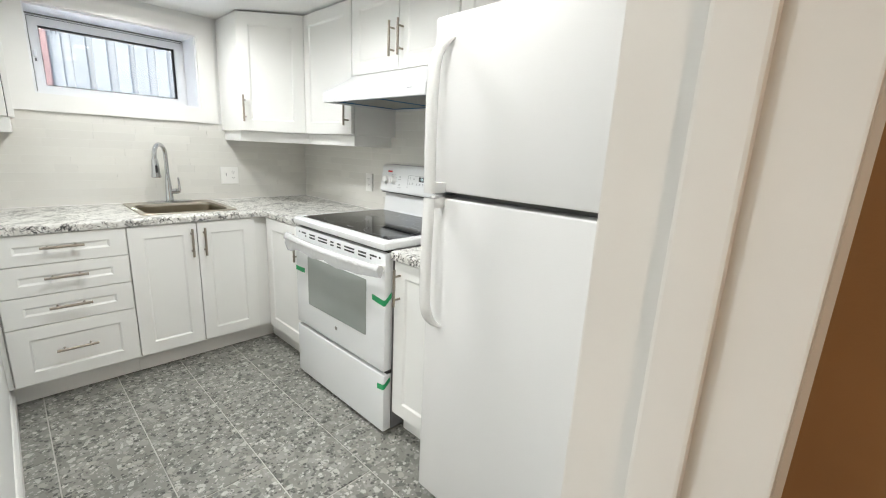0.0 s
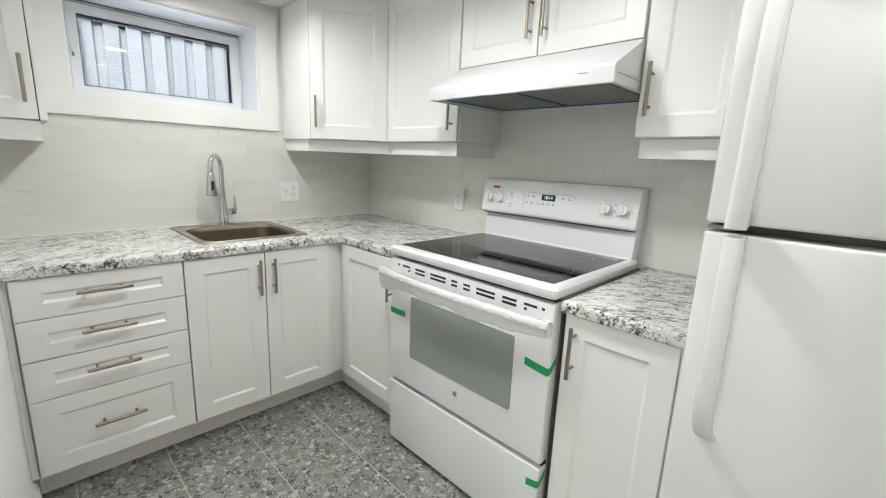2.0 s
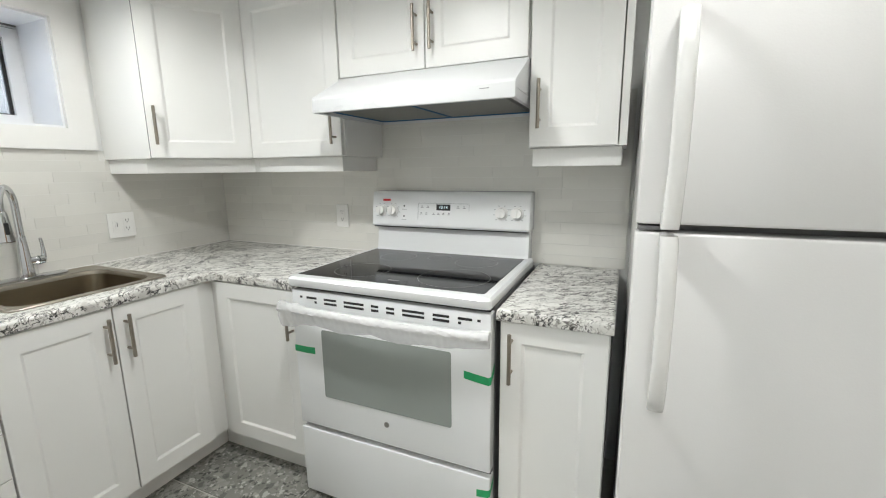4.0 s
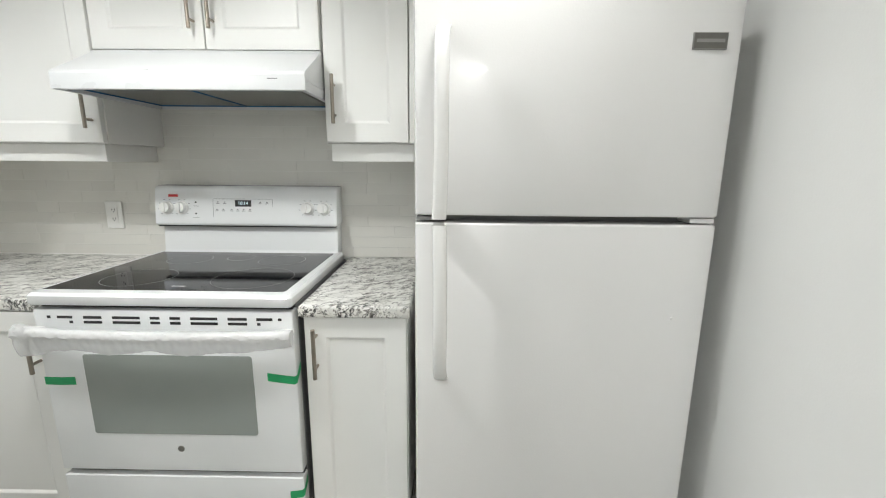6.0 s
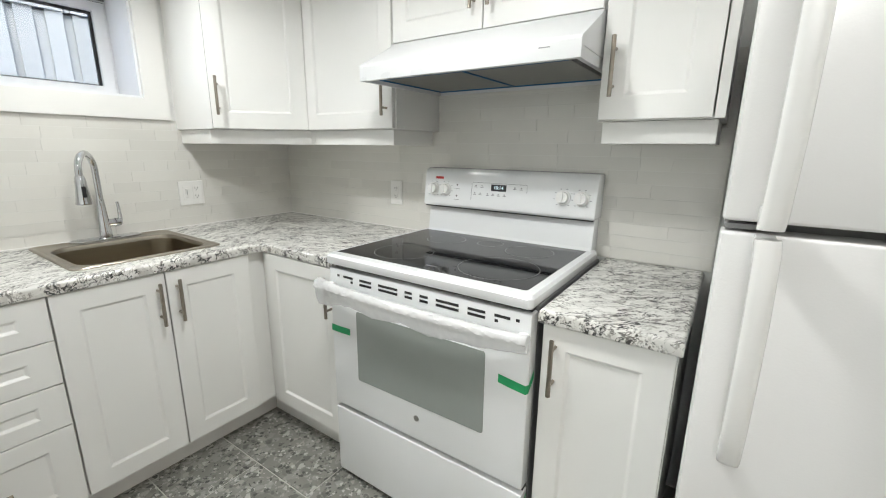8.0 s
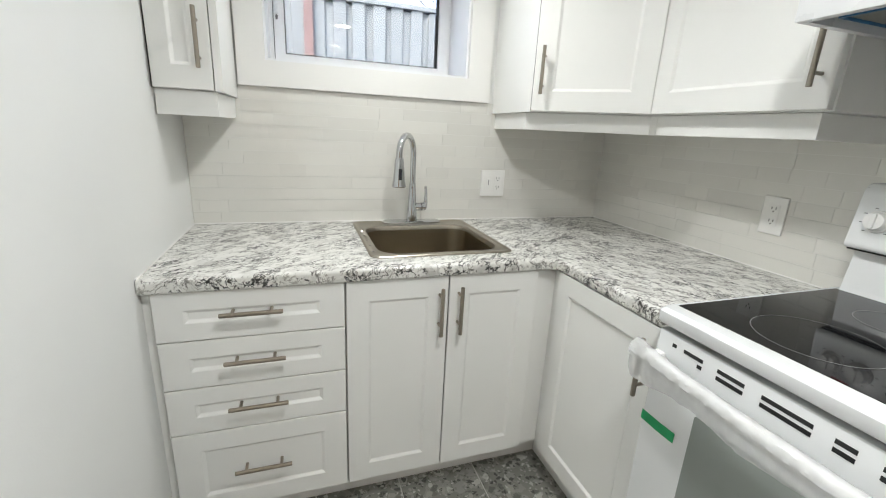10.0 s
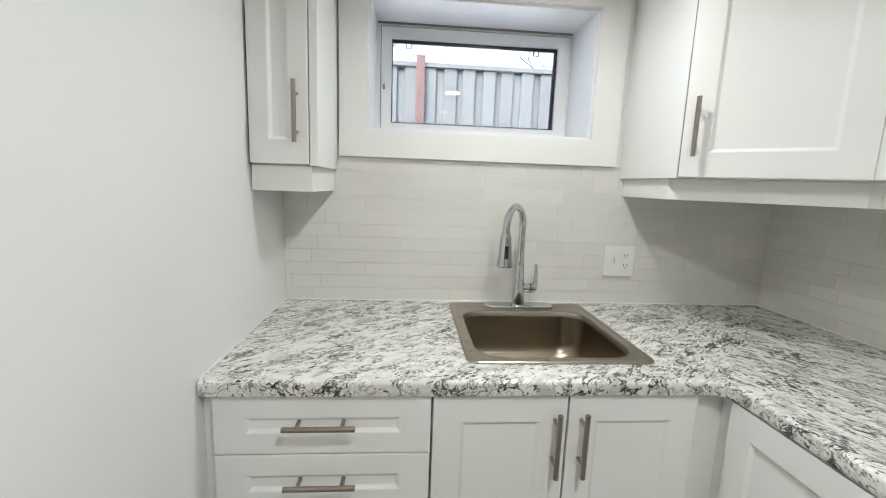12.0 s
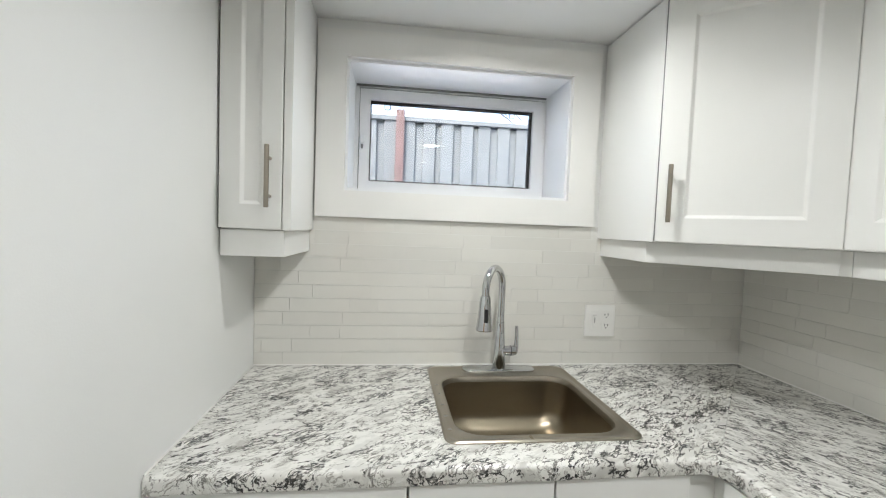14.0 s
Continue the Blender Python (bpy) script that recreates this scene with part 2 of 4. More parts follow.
GROUND = mat("bounce_ground", (0.70, 0.71, 0.72), 0.95, var=0.4, scale=6, bump=0.6, bump_scale=30)
GLASS = glass("window_glass")
LAMPGLOW = glow("lamp_glow", (1.0, 0.95, 0.87), 2.0)
DIGITS = glow("display_digits", (0.75, 0.95, 1.0), 0.10)


# ---- mesh helpers ----
def part(name, bm, material, parent=None, label="", smooth=False):
    """Links a bmesh as one mesh object, under a thing or under a part."""
    me = bpy.data.meshes.new(name)
    bmesh.ops.recalc_face_normals(bm, faces=bm.faces)
    bm.to_mesh(me)
    bm.free()
    for p in me.polygons:
        p.use_smooth = smooth
    if smooth:
        me.set_sharp_from_angle(angle=radians(35))
    me.materials.append(material)
    ob = new(name, me)
    ob.parent = parent
    if label:
        ob["label"] = label
    return ob


def thing(name, m, label, category, group="", kind=""):
    ob = new(name)
    ob.empty_display_size = 0.1
    ob.matrix_world = m
    return tagged(ob, label, category, group, kind)


def add_box(bm, x0, x1, y0, y1, z0, z1, bevel=0.0, seg=2):
    r = bmesh.ops.create_cube(bm, size=1.0, matrix=Matrix.LocRotScale(((x0 + x1) / 2, (y0 + y1) / 2, (z0 + z1) / 2), None, (x1 - x0, y1 - y0, z1 - z0)))
    if bevel:
        es = list({e for v in r["verts"] for e in v.link_edges})
        bmesh.ops.bevel(bm, geom=es, offset=bevel, segments=seg, affect="EDGES", profile=0.6)
    return bm


def box(x0, x1, y0, y1, z0, z1, bevel=0.0, seg=2):
    return add_box(bmesh.new(), x0, x1, y0, y1, z0, z1, bevel, seg)


def add_cyl(bm, a, b, r0, r1=None, seg=20):
    """A cylinder or cone from point a to point b."""
    a, b = Vector(a), Vector(b)
    d = b - a
    m = Matrix.Translation((a + b) / 2) @ d.to_track_quat("Z", "Y").to_matrix().to_4x4()
    bmesh.ops.create_cone(bm, cap_ends=True, segments=seg, radius1=r0, radius2=r0 if r1 is None else r1, depth=d.length, matrix=m)
    return bm


def cyl(a, b, r0, r1=None, seg=20):
    return add_cyl(bmesh.new(), a, b, r0, r1, seg)


def prism(profile, x0, x1, bevel=0.0, axis="x"):
    """A closed outline of (u, v) points drawn along an axis: along x the outline is (y, z), along z it is (x, y)."""
    bm = bmesh.new()
    put = (lambda s, u, v: (s, u, v)) if axis == "x" else (lambda s, u, v: (u, v, s))
    vs = [bm.verts.new(put(x0, u, v)) for u, v in profile]
    f = bm.faces.new(vs)
    r = bmesh.ops.extrude_face_region(bm, geom=[f])
    moved = [g for g in r["geom"] if isinstance(g, bmesh.types.BMVert)]
    bmesh.ops.translate(bm, verts=moved, vec=put(x1 - x0, 0, 0))
    if bevel:
        bmesh.ops.bevel(bm, geom=bm.edges[:], offset=bevel, segments=2, affect="EDGES", profile=0.6)
    return bm


def sweep(points, r, seg=14, radii=None):
    """A round tube along points."""
    bm = bmesh.new()
    pts = [Vector(p) for p in points]
    rings = []
    side = None
    for i, p in enumerate(pts):
        d = (pts[min(i + 1, len(pts) - 1)] - pts[max(i - 1, 0)]).normalized()
        if side is None:
            side = d.orthogonal().normalized()
        side = (side - d * side.dot(d)).normalized()
        up = d.cross(side)
        rad = radii[i] if radii else r
        rings.append([bm.verts.new(p + rad * (math.cos(a) * side + math.sin(a) * up)) for a in (2 * math.pi * k / seg for k in range(seg))])
    for a, b in zip(rings, rings[1:]):
        for k in range(seg):
            bm.faces.new((a[k], a[(k + 1) % seg], b[(k + 1) % seg], b[k]))
    bm.faces.new(rings[0][::-1]), bm.faces.new(rings[-1])
    return bm


def shaker(x0, x1, z0, z1, y, rail=0.062, depth=0.0065, thick=0.019, slope=0.010, rail_z=None):
    """A shaker front that faces -y: a framed board with a sunk panel and a sloped inner edge."""
    rz = rail_z or rail
    rect = lambda dx, dz, v: [(x, v, z) for x, z in ((x0 + dx, z0 + dz), (x1 - dx, z0 + dz), (x1 - dx, z1 - dz), (x0 + dx, z1 - dz))]
    e = 0.0022
    rows = [rect(0, 0, y + thick), rect(0, 0, y + e), rect(e * 0.3, e * 0.3, y + e * 0.3), rect(e, e, y), rect(rail, rz, y), rect(rail + 0.002, rz + 0.002, y + 0.0009),
            rect(rail + slope - 0.002, rz + slope - 0.002, y + depth - 0.0009), rect(rail + slope, rz + slope, y + depth)]
    bm = bmesh.new()
    rg4 = [[bm.verts.new(p) for p in r] for r in rows]
    for p, q in zip(rg4, rg4[1:]):
        for k in range(4):
            bm.faces.new((p[k], p[(k + 1) % 4], q[(k + 1) % 4], q[k]))
    bm.faces.new(rg4[-1]), bm.faces.new(rg4[0][::-1])
    return bm


def bar_pull(parent, x, y, z, length=0.155, upright=True):
    """A round bar handle on two posts in front of the face at y."""
    h, s = length / 2, length * 0.31
    d = Vector((0, 0, 1)) if upright else Vector((1, 0, 0))
    c = Vector((x, y - 0.032, z))
    bm = add_cyl(bmesh.new(), c - d * h, c + d * h, 0.006, seg=16)
    es = [e for e in bm.edges if e.calc_face_angle(0) > 1.0]
    bmesh.ops.bevel(bm, geom=es, offset=0.001, segments=1, affect="EDGES")
    for k in (-s, s):
        p = c + d * k
        add_cyl(bm, p, (p.x, y + 0.001, p.z), 0.0045, seg=12)
    return part("handle", bm, NICKEL, parent, "brushed nickel bar pull", True)


# ---- the structure ----
def structure(name, bm, material, label, category, smooth=False):
    return tagged(part(name, bm, material, None, "", smooth), label, category, "", "structure")


LEFT_Y, EAST_X, BACK_Y = -1.787, 2.99, -4.4
JAMB_Y, JAMB_FAR = -1.384, -2.24
WIN = (-1.506, -0.731, 1.505, 1.938)
WT = 0.26

floor = structure("floor", box(-0.3, 4.6, BACK_Y, 0.1, FLOOR - 0.15, FLOOR - 0.003), FGROUT, "grey terrazzo-look tile floor with pale grout joints", "floor")
bm = bmesh.new()
add_box(bm, -WT, 0, LEFT_Y - 0.1, WIN[0], FLOOR - 0.15, CEIL + 0.2)
add_box(bm, -WT, 0, WIN[1], 0.1, FLOOR - 0.15, CEIL + 0.2)
add_box(bm, -WT, 0, WIN[0], WIN[1], FLOOR - 0.15, WIN[2])
add_box(bm, -WT, 0, WIN[0], WIN[1], WIN[3], CEIL + 0.2)
wall_west = structure("wall_west", bm, WALL, "white painted basement wall with a deep window recess", "wall")
wall_north = structure("wall_north", box(0, 3.11, 0, 0.12, FLOOR - 0.15, CEIL + 0.2), WALL, "white painted wall behind the range", "wall")
wall_south = structure("wall_south", box(0, 1.95, LEFT_Y - 0.12, LEFT_Y, FLOOR - 0.15, CEIL + 0.2, 0.004), WALL, "plain white painted partition wall", "wall")
bm = bmesh.new()
add_box(bm, EAST_X + 0.012, EAST_X + 0.118, JAMB_Y + 0.016, 0, FLOOR - 0.15, CEIL + 0.2)
add_box(bm, EAST_X + 0.012, EAST_X + 0.118, BACK_Y, JAMB_FAR - 0.016, FLOOR - 0.15, CEIL + 0.2)
wall_east = structure("wall_east", bm, WALL, "white painted wall beside the fridge with a doorway", "wall")
structure("wall_hall", box(EAST_X + 0.118, 4.5, -0.95, -0.85, FLOOR - 0.15, CEIL + 0.2), BROWN, "brown painted hall wall in warm dim light", "wall")
structure("wall_hall_side", box(4.4, 4.5, BACK_Y, -0.95, FLOOR - 0.15, CEIL + 0.2), BROWN, "brown painted hall wall", "wall")
structure("wall_back", box(-0.3, 4.5, BACK_Y - 0.1, BACK_Y, FLOOR - 0.15, CEIL + 0.2), WALL, "plain white far wall of the room", "wall")
structure("wall_back_west", box(-0.12, 0.0, BACK_Y, LEFT_Y - 0.12, FLOOR - 0.15, CEIL + 0.2), WALL, "plain white wall of the room", "wall")
structure("ceiling", box(-0.02, 4.5, BACK_Y, 0.02, CEIL, CEIL + 0.1), CEILING, "low white painted ceiling", "ceiling")


def baseboard(name, a, b, face):
    """A moulded skirting board along a wall, from a to b; face is the way it looks."""
    d = Vector(b) - Vector(a)
    bm = prism([(0, 0), (-0.014, 0), (-0.014, 0.07), (-0.010, 0.078), (-0.010, 0.088), (-0.004, 0.098), (0, 0.1)], 0, d.length)
    ob = structure(name, bm, TRIM, "white moulded baseboard", "baseboard")
    ob.matrix_world = Matrix.Translation((*a, FLOOR)) @ pose(0, 0, 0, 0, 0, face)
    return ob


baseboard("baseboard", (1.945, LEFT_Y), (0.50, LEFT_Y), 180)
baseboard("baseboard", (EAST_X + 0.012, JAMB_Y + 0.09), (EAST_X + 0.012, -0.05), 0).matrix_world = Matrix.Translation((EAST_X + 0.012, -0.05, FLOOR)) @ pose(0, 0, 0, 0, 0, -90)

# the doorway: jambs with stops, casing on both faces
door = thing("door_1", pose(0, 0, FLOOR), "white painted doorway frame without its door", "doorway", kind="structure")
for side, y in ((1, JAMB_Y), (-1, JAMB_FAR)):
    part("jamb", box(EAST_X, EAST_X + 0.13, *sorted((y, y + side * 0.016)), 0, CEIL - FLOOR, 0.002), JAMB, door)
    part("stop", box(EAST_X + 0.052, EAST_X + 0.085, *sorted((y, y - side * 0.011)), 0, CEIL - FLOOR - 0.001, 0.003), JAMB, door)
    for x, sx in ((EAST_X + 0.012, -1), (EAST_X + 0.118, 1)):
        p = [(0, 0), (0, 0.07), (0.007, 0.07), (0.011, 0.055), (0.011, 0.03), (0.016, 0.022), (0.016, 0.006), (0.012, 0)]
        part("casing", prism([(x + sx * (u + 0.001), y + side * (v + 0.0165)) for u, v in p], 0, CEIL - FLOOR - 0.002, axis="z"), JAMB, door)


# the window: casing, recess lining, vinyl frame, sash, glass
win = thing("window_1", pose(0, 0, 0), "small white vinyl basement window in a deep recess", "window", kind="structure")
y0, y1, z0, z1 = -1.598, -0.632, 1.417, 2.023
yi0, yi1, zi0, zi1 = WIN


def ring_frame(xa, xb, outer, inner, bevel=0.0):
    """A rectangular frame in the plane of the wall: outer and inner are (y0, y1, z0, z1)."""
    rect = lambda r: [(r[0], r[2]), (r[1], r[2]), (r[1], r[3]), (r[0], r[3])]
    bm = bmesh.new()
    rg4 = [[bm.verts.new((x, y, z)) for y, z in rect(r)] for x, r in ((xa, outer), (xb, outer), (xb, inner), (xa, inner))]
    for i in range(4):
        p, q = rg4[i], rg4[(i + 1) % 4]
        for k in range(4):
            bm.faces.new((p[k], p[(k + 1) % 4], q[(k + 1) % 4], q[k]))
    if bevel:
        bmesh.ops.bevel(bm, geom=[e for e in bm.edges if e.calc_face_angle(0) > 1], offset=bevel, segments=2, affect="EDGES", profile=0.6)
    return bm


part("casing", ring_frame(0.001, 0.021, (y0, y1, z0, z1), WIN, 0.0025), TRIM, win)
fx = -0.215
fy0, fy1, fz0, fz1 = -1.482, -0.745, 1.522, 1.919
ps = [("lining", (fx - 0.03, 0.0005, yi0, yi0 + 0.008, zi0, zi1)), ("lining", (fx - 0.03, 0.0005, yi1 - 0.008, yi1, zi0, zi1)),
      ("lining", (fx - 0.03, 0.0005, yi0 + 0.008, yi1 - 0.008, zi1 - 0.008, zi1)), ("sill", (fx - 0.03, 0.0005, yi0 + 0.008, yi1 - 0.008, zi0, zi0 + 0.010))]
for nm, b in ps:
    part(nm, box(*b), VINYL, win)
part("frame", ring_frame(fx - 0.05, fx - 0.005, (fy0 - 0.016, fy1 + 0.006, fz0 - 0.007, fz1 + 0.011), (fy0, fy1, fz0, fz1)), VINYL, win)
gy0, gy1, gz0, gz1 = -1.440, -0.793, 1.564, 1.874
part("sash", ring_frame(fx - 0.045, fx, (fy0 + 0.003, fy1 - 0.003, fz0 + 0.002, fz1 - 0.005), (gy0, gy1, gz0, gz1), 0.003), VINYL, win)
part("seal", ring_frame(fx - 0.044, fx - 0.012, (fy0 + 0.0002, fy1 - 0.0002, fz0 + 0.0002, fz1 - 0.0002), (fy0 + 0.0028, fy1 - 0.0028, fz0 + 0.0018, fz1 - 0.0048)), GREYM, win)
# grey strip painted as the shadow line between frame and lining
part("shade_line", box(fx - 0.006, fx + 0.003, fy0 - 0.010, fy1 + 0.002, fz1 + 0.005, fz1 + 0.0105), GREYM, win)
gx = -0.240
part("gasket", ring_frame(gx - 0.004, gx + 0.008, (gy0, gy1, gz0, gz1), (gy0 + 0.004, gy1 - 0.012, gz0 + 0.006, gz1 - 0.012)), BLACK, win, "black rubber gasket")
pane = part("pane", box(gx - 0.004, gx, gy0 + 0.004, gy1 - 0.004, gz0 + 0.004, gz1 - 0.004), GLASS, win, "clear glass pane")
pane.visible_shadow = False
for y in (gy0 + 0.065, gy1 - 0.085):
    part("clip", sweep([(gx + 0.009, y - 0.011, gz1 - 0.006), (gx + 0.009, y - 0.010, gz1 - 0.030), (gx + 0.009, y + 0.010, gz1 - 0.030), (gx + 0.009, y + 0.011, gz1 - 0.006)], 0.0024, 8), DARK, win, "dark wire clip")
lock = part("lock", box(fx, fx + 0.012, fy0 + 0.008, fy0 + 0.022, 1.706, 1.744, 0.004), VINYL, win)
part("knob", cyl((fx + 0.006, fy0 + 0.015, 1.700), (fx + 0.012, fy0 + 0.015, 1.686), 0.005, 0.004, 10), GREYM, lock)

# outside: unseen pale ground added as a reflector, board fence, bare trees
gz = 1.30
structure("ground", box(-60, -WT - 0.01, -40, 40, gz - 0.3, gz), GROUND, "unseen pale ground, added to bounce light into the window recess", "ground")
fence = thing("fence", pose(-2.05, 0, gz), "weathered grey-blue board fence in the garden", "fence")
rng = random.Random(4)
bm0 = box(-0.01, 0.01, -0.052, 0.052, 0, 0.955, 0.004, 1)
me = bpy.data.meshes.new("board")
bm0.to_mesh(me), bm0.free()
me.materials.append(FENCE)
for k in range(-19, 24):
    for back in (0, 1):
        ob = new("board", me)
        ob.parent = fence
        ob.matrix_basis = pose(-0.024 * back + rng.uniform(-.003, .003), -1.06 + 0.158 * (k + 0.5 * back) + rng.uniform(-.008, .008), -0.02 * back + rng.uniform(-0.008, 0.008), 0, 0, rng.uniform(-1.5, 1.5))
for z in (0.2, 0.879):
    part("rail", box(-0.056, -0.036, -4.2, 2.8, z, z + 0.07, 0.003), FENCE, fence)
part("cap_rail", box(-0.05, 0.03, -4.2, 2.8, 0.95, 0.985, 0.003), FENCE, fence)
part("post", box(0.012, 0.06, -1.335, -1.265, 0, 1.03, 0.004), FENCE_RED, fence, "faded red fence post")


def bare_tree(x, y, h, seed):
    """A leafless tree: a tapered trunk with forking limbs and twigs."""
    r = random.Random(seed)
    t = thing("bare_tree", pose(x, y, gz), "leafless garden tree behind the fence", "tree", "trees behind the fence")
    part("trunk", sweep([(0, 0, 0), (0.03, 0.05, h * 0.3), (0.0, -0.03, h * 0.6), (0.05, 0.02, h)], 0.1, 8, [0.11, 0.09, 0.06, 0.02]), BARK, t)
    bm = bmesh.new()
    def limb(p, d, ln, rad, n):
        q = p + d * ln
        add_cyl(bm, p, q, rad, rad * 0.6, 5)
        if n:
            for _ in range(3):
                e = (d + Vector((r.uniform(-.8, .8), r.uniform(-.8, .8), r.uniform(-.3, .7)))).normalized()
                limb(p + d * ln * r.uniform(.5, 1), e, ln * r.uniform(.55, .8), rad * 0.55, n - 1)
    for k in range(9):
        a = k * 2.4
        limb(Vector((0, 0, h * (0.25 + 0.08 * k))), Vector((math.cos(a), math.sin(a), 0.6)).normalized(), h * 0.26, 0.018, 3)
    part("limbs", bm, BARK, t)
    return t


bare_tree(-6.2, 1.38, 4.2, 1)
bare_tree(-6.6, -2.15, 4.6, 2)
bare_tree(-9.0, 2.9, 5.4, 3)
bare_tree(-9.6, -3.4, 5.6, 5)


# ---- ceiling lamps ----
for x, y, w, tone in [(*k, LAMP_COLOR) for k in LIGHTS] + [(3.75, -2.0, 0.65, HALL_COLOR)]:
    dl = thing("ceiling_light", pose(x, y, CEIL), "round white recessed ceiling downlight, switched on", "ceiling light", "downlights")
    bm = bmesh.new()
    bmesh.ops.create_cone(bm, cap_ends=False, segments=40, radius1=0.062, radius2=0.078, depth=0.006, matrix=Matrix.Translation((0, 0, -0.004)))
    bmesh.ops.solidify(bm, geom=bm.faces[:], thickness=0.004)
    part("trim_ring", bm, TRIM, dl, "", True)
    part("diffuser", cyl((0, 0, -0.004), (0, 0, -0.001), 0.060, seg=40), LAMPGLOW, dl, "glowing diffuser")
    lp = new("lamp", bpy.data.lights.new("lamp", "AREA"))
    lp.data.shape, lp.data.size, lp.data.energy, lp.data.color = "DISK", 0.12, w, tone
    lp.data.spread = radians(162)
    lp.parent = dl
    lp.matrix_basis = pose(0, 0, -0.010)


# ---- kitchen cabinets ----
def box_part(name, parent, b, material, bevel=0.0, label=""):
    return part(name, box(*b, bevel), material, parent, label)


def on_west(y, z):
    """The base of a unit on the window wall: its x runs along world y, its front looks along world x."""
    return pose(0, y, z, 0, 0, 90)


def carcass(t, w, z0, z1, y_front, top=True):
    """Side panels, back, top and bottom of a unit; x from 0 to w, front at -y_front."""
    p = 0.016
    box_part("side_panel", t, (0, p, -y_front, -0.002, z0, z1), CAB)
    box_part("side_panel", t, (w - p, w, -y_front, -0.002, z0, z1), CAB)
    box_part("back_panel", t, (p, w - p, -0.008, -0.002, z0, z1), CABIN)
    box_part("bottom_panel", t, (p, w - p, -y_front, -0.008, z0, z0 + p), CAB)
    if top:
        box_part("top_panel", t, (p, w - p, -y_front, -0.008, z1 - p, z1), CAB)


BF, BTOP, BBOT, KICK = 0.601, 0.876, 0.180, 0.53
DZ0, DZ1 = 0.186, 0.8745
# drawer unit
t = thing("drawer_unit", on_west(-1.768, FLOOR), "white shaker base cabinet with four drawers", "cabinet", "base cabinets")
carcass(t, 0.471, BBOT - FLOOR, BTOP - FLOOR, BF)
box_part("kick_board", t, (-0.016, 0.471, -KICK, -KICK + 0.016, 0.0, BBOT - FLOOR), CAB)
box_part("filler", t, (-0.0185, -0.001, -BF - 0.006, -BF + 0.02, BBOT - FLOOR, BTOP - FLOOR), CAB)
for a, b in ((0.741, DZ1), (0.602, 0.738), (0.461, 0.599), (DZ0, 0.458)):
    dr = part("drawer_front", shaker(0.004, 0.469, a - FLOOR, b - FLOOR, -0.623, 0.066, rail_z=0.048 if b - a < 0.2 else 0.058), CAB, t)
    bar_pull(dr, 0.232, -0.623, (a + b) / 2 - FLOOR + 0.010, 0.152, False)
# sink unit
t = thing("sink_unit", on_west(-1.296, FLOOR), "white shaker sink base cabinet with two doors", "cabinet", "base cabinets")
carcass(t, 0.62, BBOT - FLOOR, BTOP - FLOOR, BF, False)
box_part("kick_board", t, (0.0, 0.741, -KICK, -KICK + 0.016, 0.0, BBOT - FLOOR), CAB)
box_part("corner_post", t, (0.621, 0.696, -BF, -BF + 0.018, BBOT - FLOOR, BTOP - FLOOR), CAB)
for a, b, hx in ((0.002, 0.307, 0.307 - 0.028), (0.311, 0.617, 0.311 + 0.030)):
    d = part("door", shaker(a, b, DZ0 - FLOOR, DZ1 - FLOOR, -0.623), CAB, t)
    bar_pull(d, hx, -0.623, 0.768 - FLOOR)
# corner unit beside the range
t = thing("corner_unit", pose(0.602, 0, FLOOR), "white shaker corner base cabinet beside the range", "cabinet", "base cabinets")
carcass(t, 0.481, BBOT - FLOOR, BTOP - FLOOR, 0.598)
box_part("kick_board", t, (-0.070, 0.481, -0.555, -0.539, 0.0, BBOT - FLOOR), CAB)
box_part("filler", t, (0.0, 0.043, -0.6005, -0.5985, BBOT - FLOOR, BTOP - FLOOR), CAB)
d = part("door", shaker(0.045, 0.478, DZ0 - FLOOR, DZ1 - FLOOR, -0.619), CAB, t)
bar_pull(d, 0.478 - 0.030, -0.619, 0.768 - FLOOR)
# narrow unit between range and fridge
t = thing("narrow_unit", pose(1.862, 0, FLOOR), "narrow white shaker base cabinet between range and fridge", "cabinet", "base cabinets")
carcass(t, 0.305, BBOT - FLOOR, BTOP - FLOOR, 0.608)
box_part("kick_board", t, (0.0, 0.305, -0.555, -0.539, 0.0, BBOT - FLOOR), CAB)
d = part("door", shaker(0.002, 0.303, DZ0 - FLOOR, DZ1 - FLOOR, -0.629), CAB, t)
bar_pull(d, 0.037, -0.629, 0.770 - FLOOR)

# wall units
WZ0, WZ1 = 1.376, CEIL - 0.006
UF = 0.295


def valance(t, pts, z0, z1):
    """A light rail under a wall unit, mitred along points of its plan."""
    ps = [Vector(p) for p in pts]
    ns = [Vector((b.y - a.y, a.x - b.x)).normalized() for a, b in zip(ps, ps[1:])]
    inner = []
    for i, p in enumerate(ps):
        a, b = ns[max(i - 1, 0)], ns[min(i, len(ns) - 1)]
        m = (a + b).normalized()
        inner.append(p - m * 0.018 / max(0.3, m.dot(a)))
    part("light_rail", prism([tuple(p) for p in ps] + [tuple(p) for p in inner[::-1]], z0, z1, 0.0015, "z"), CAB, t)


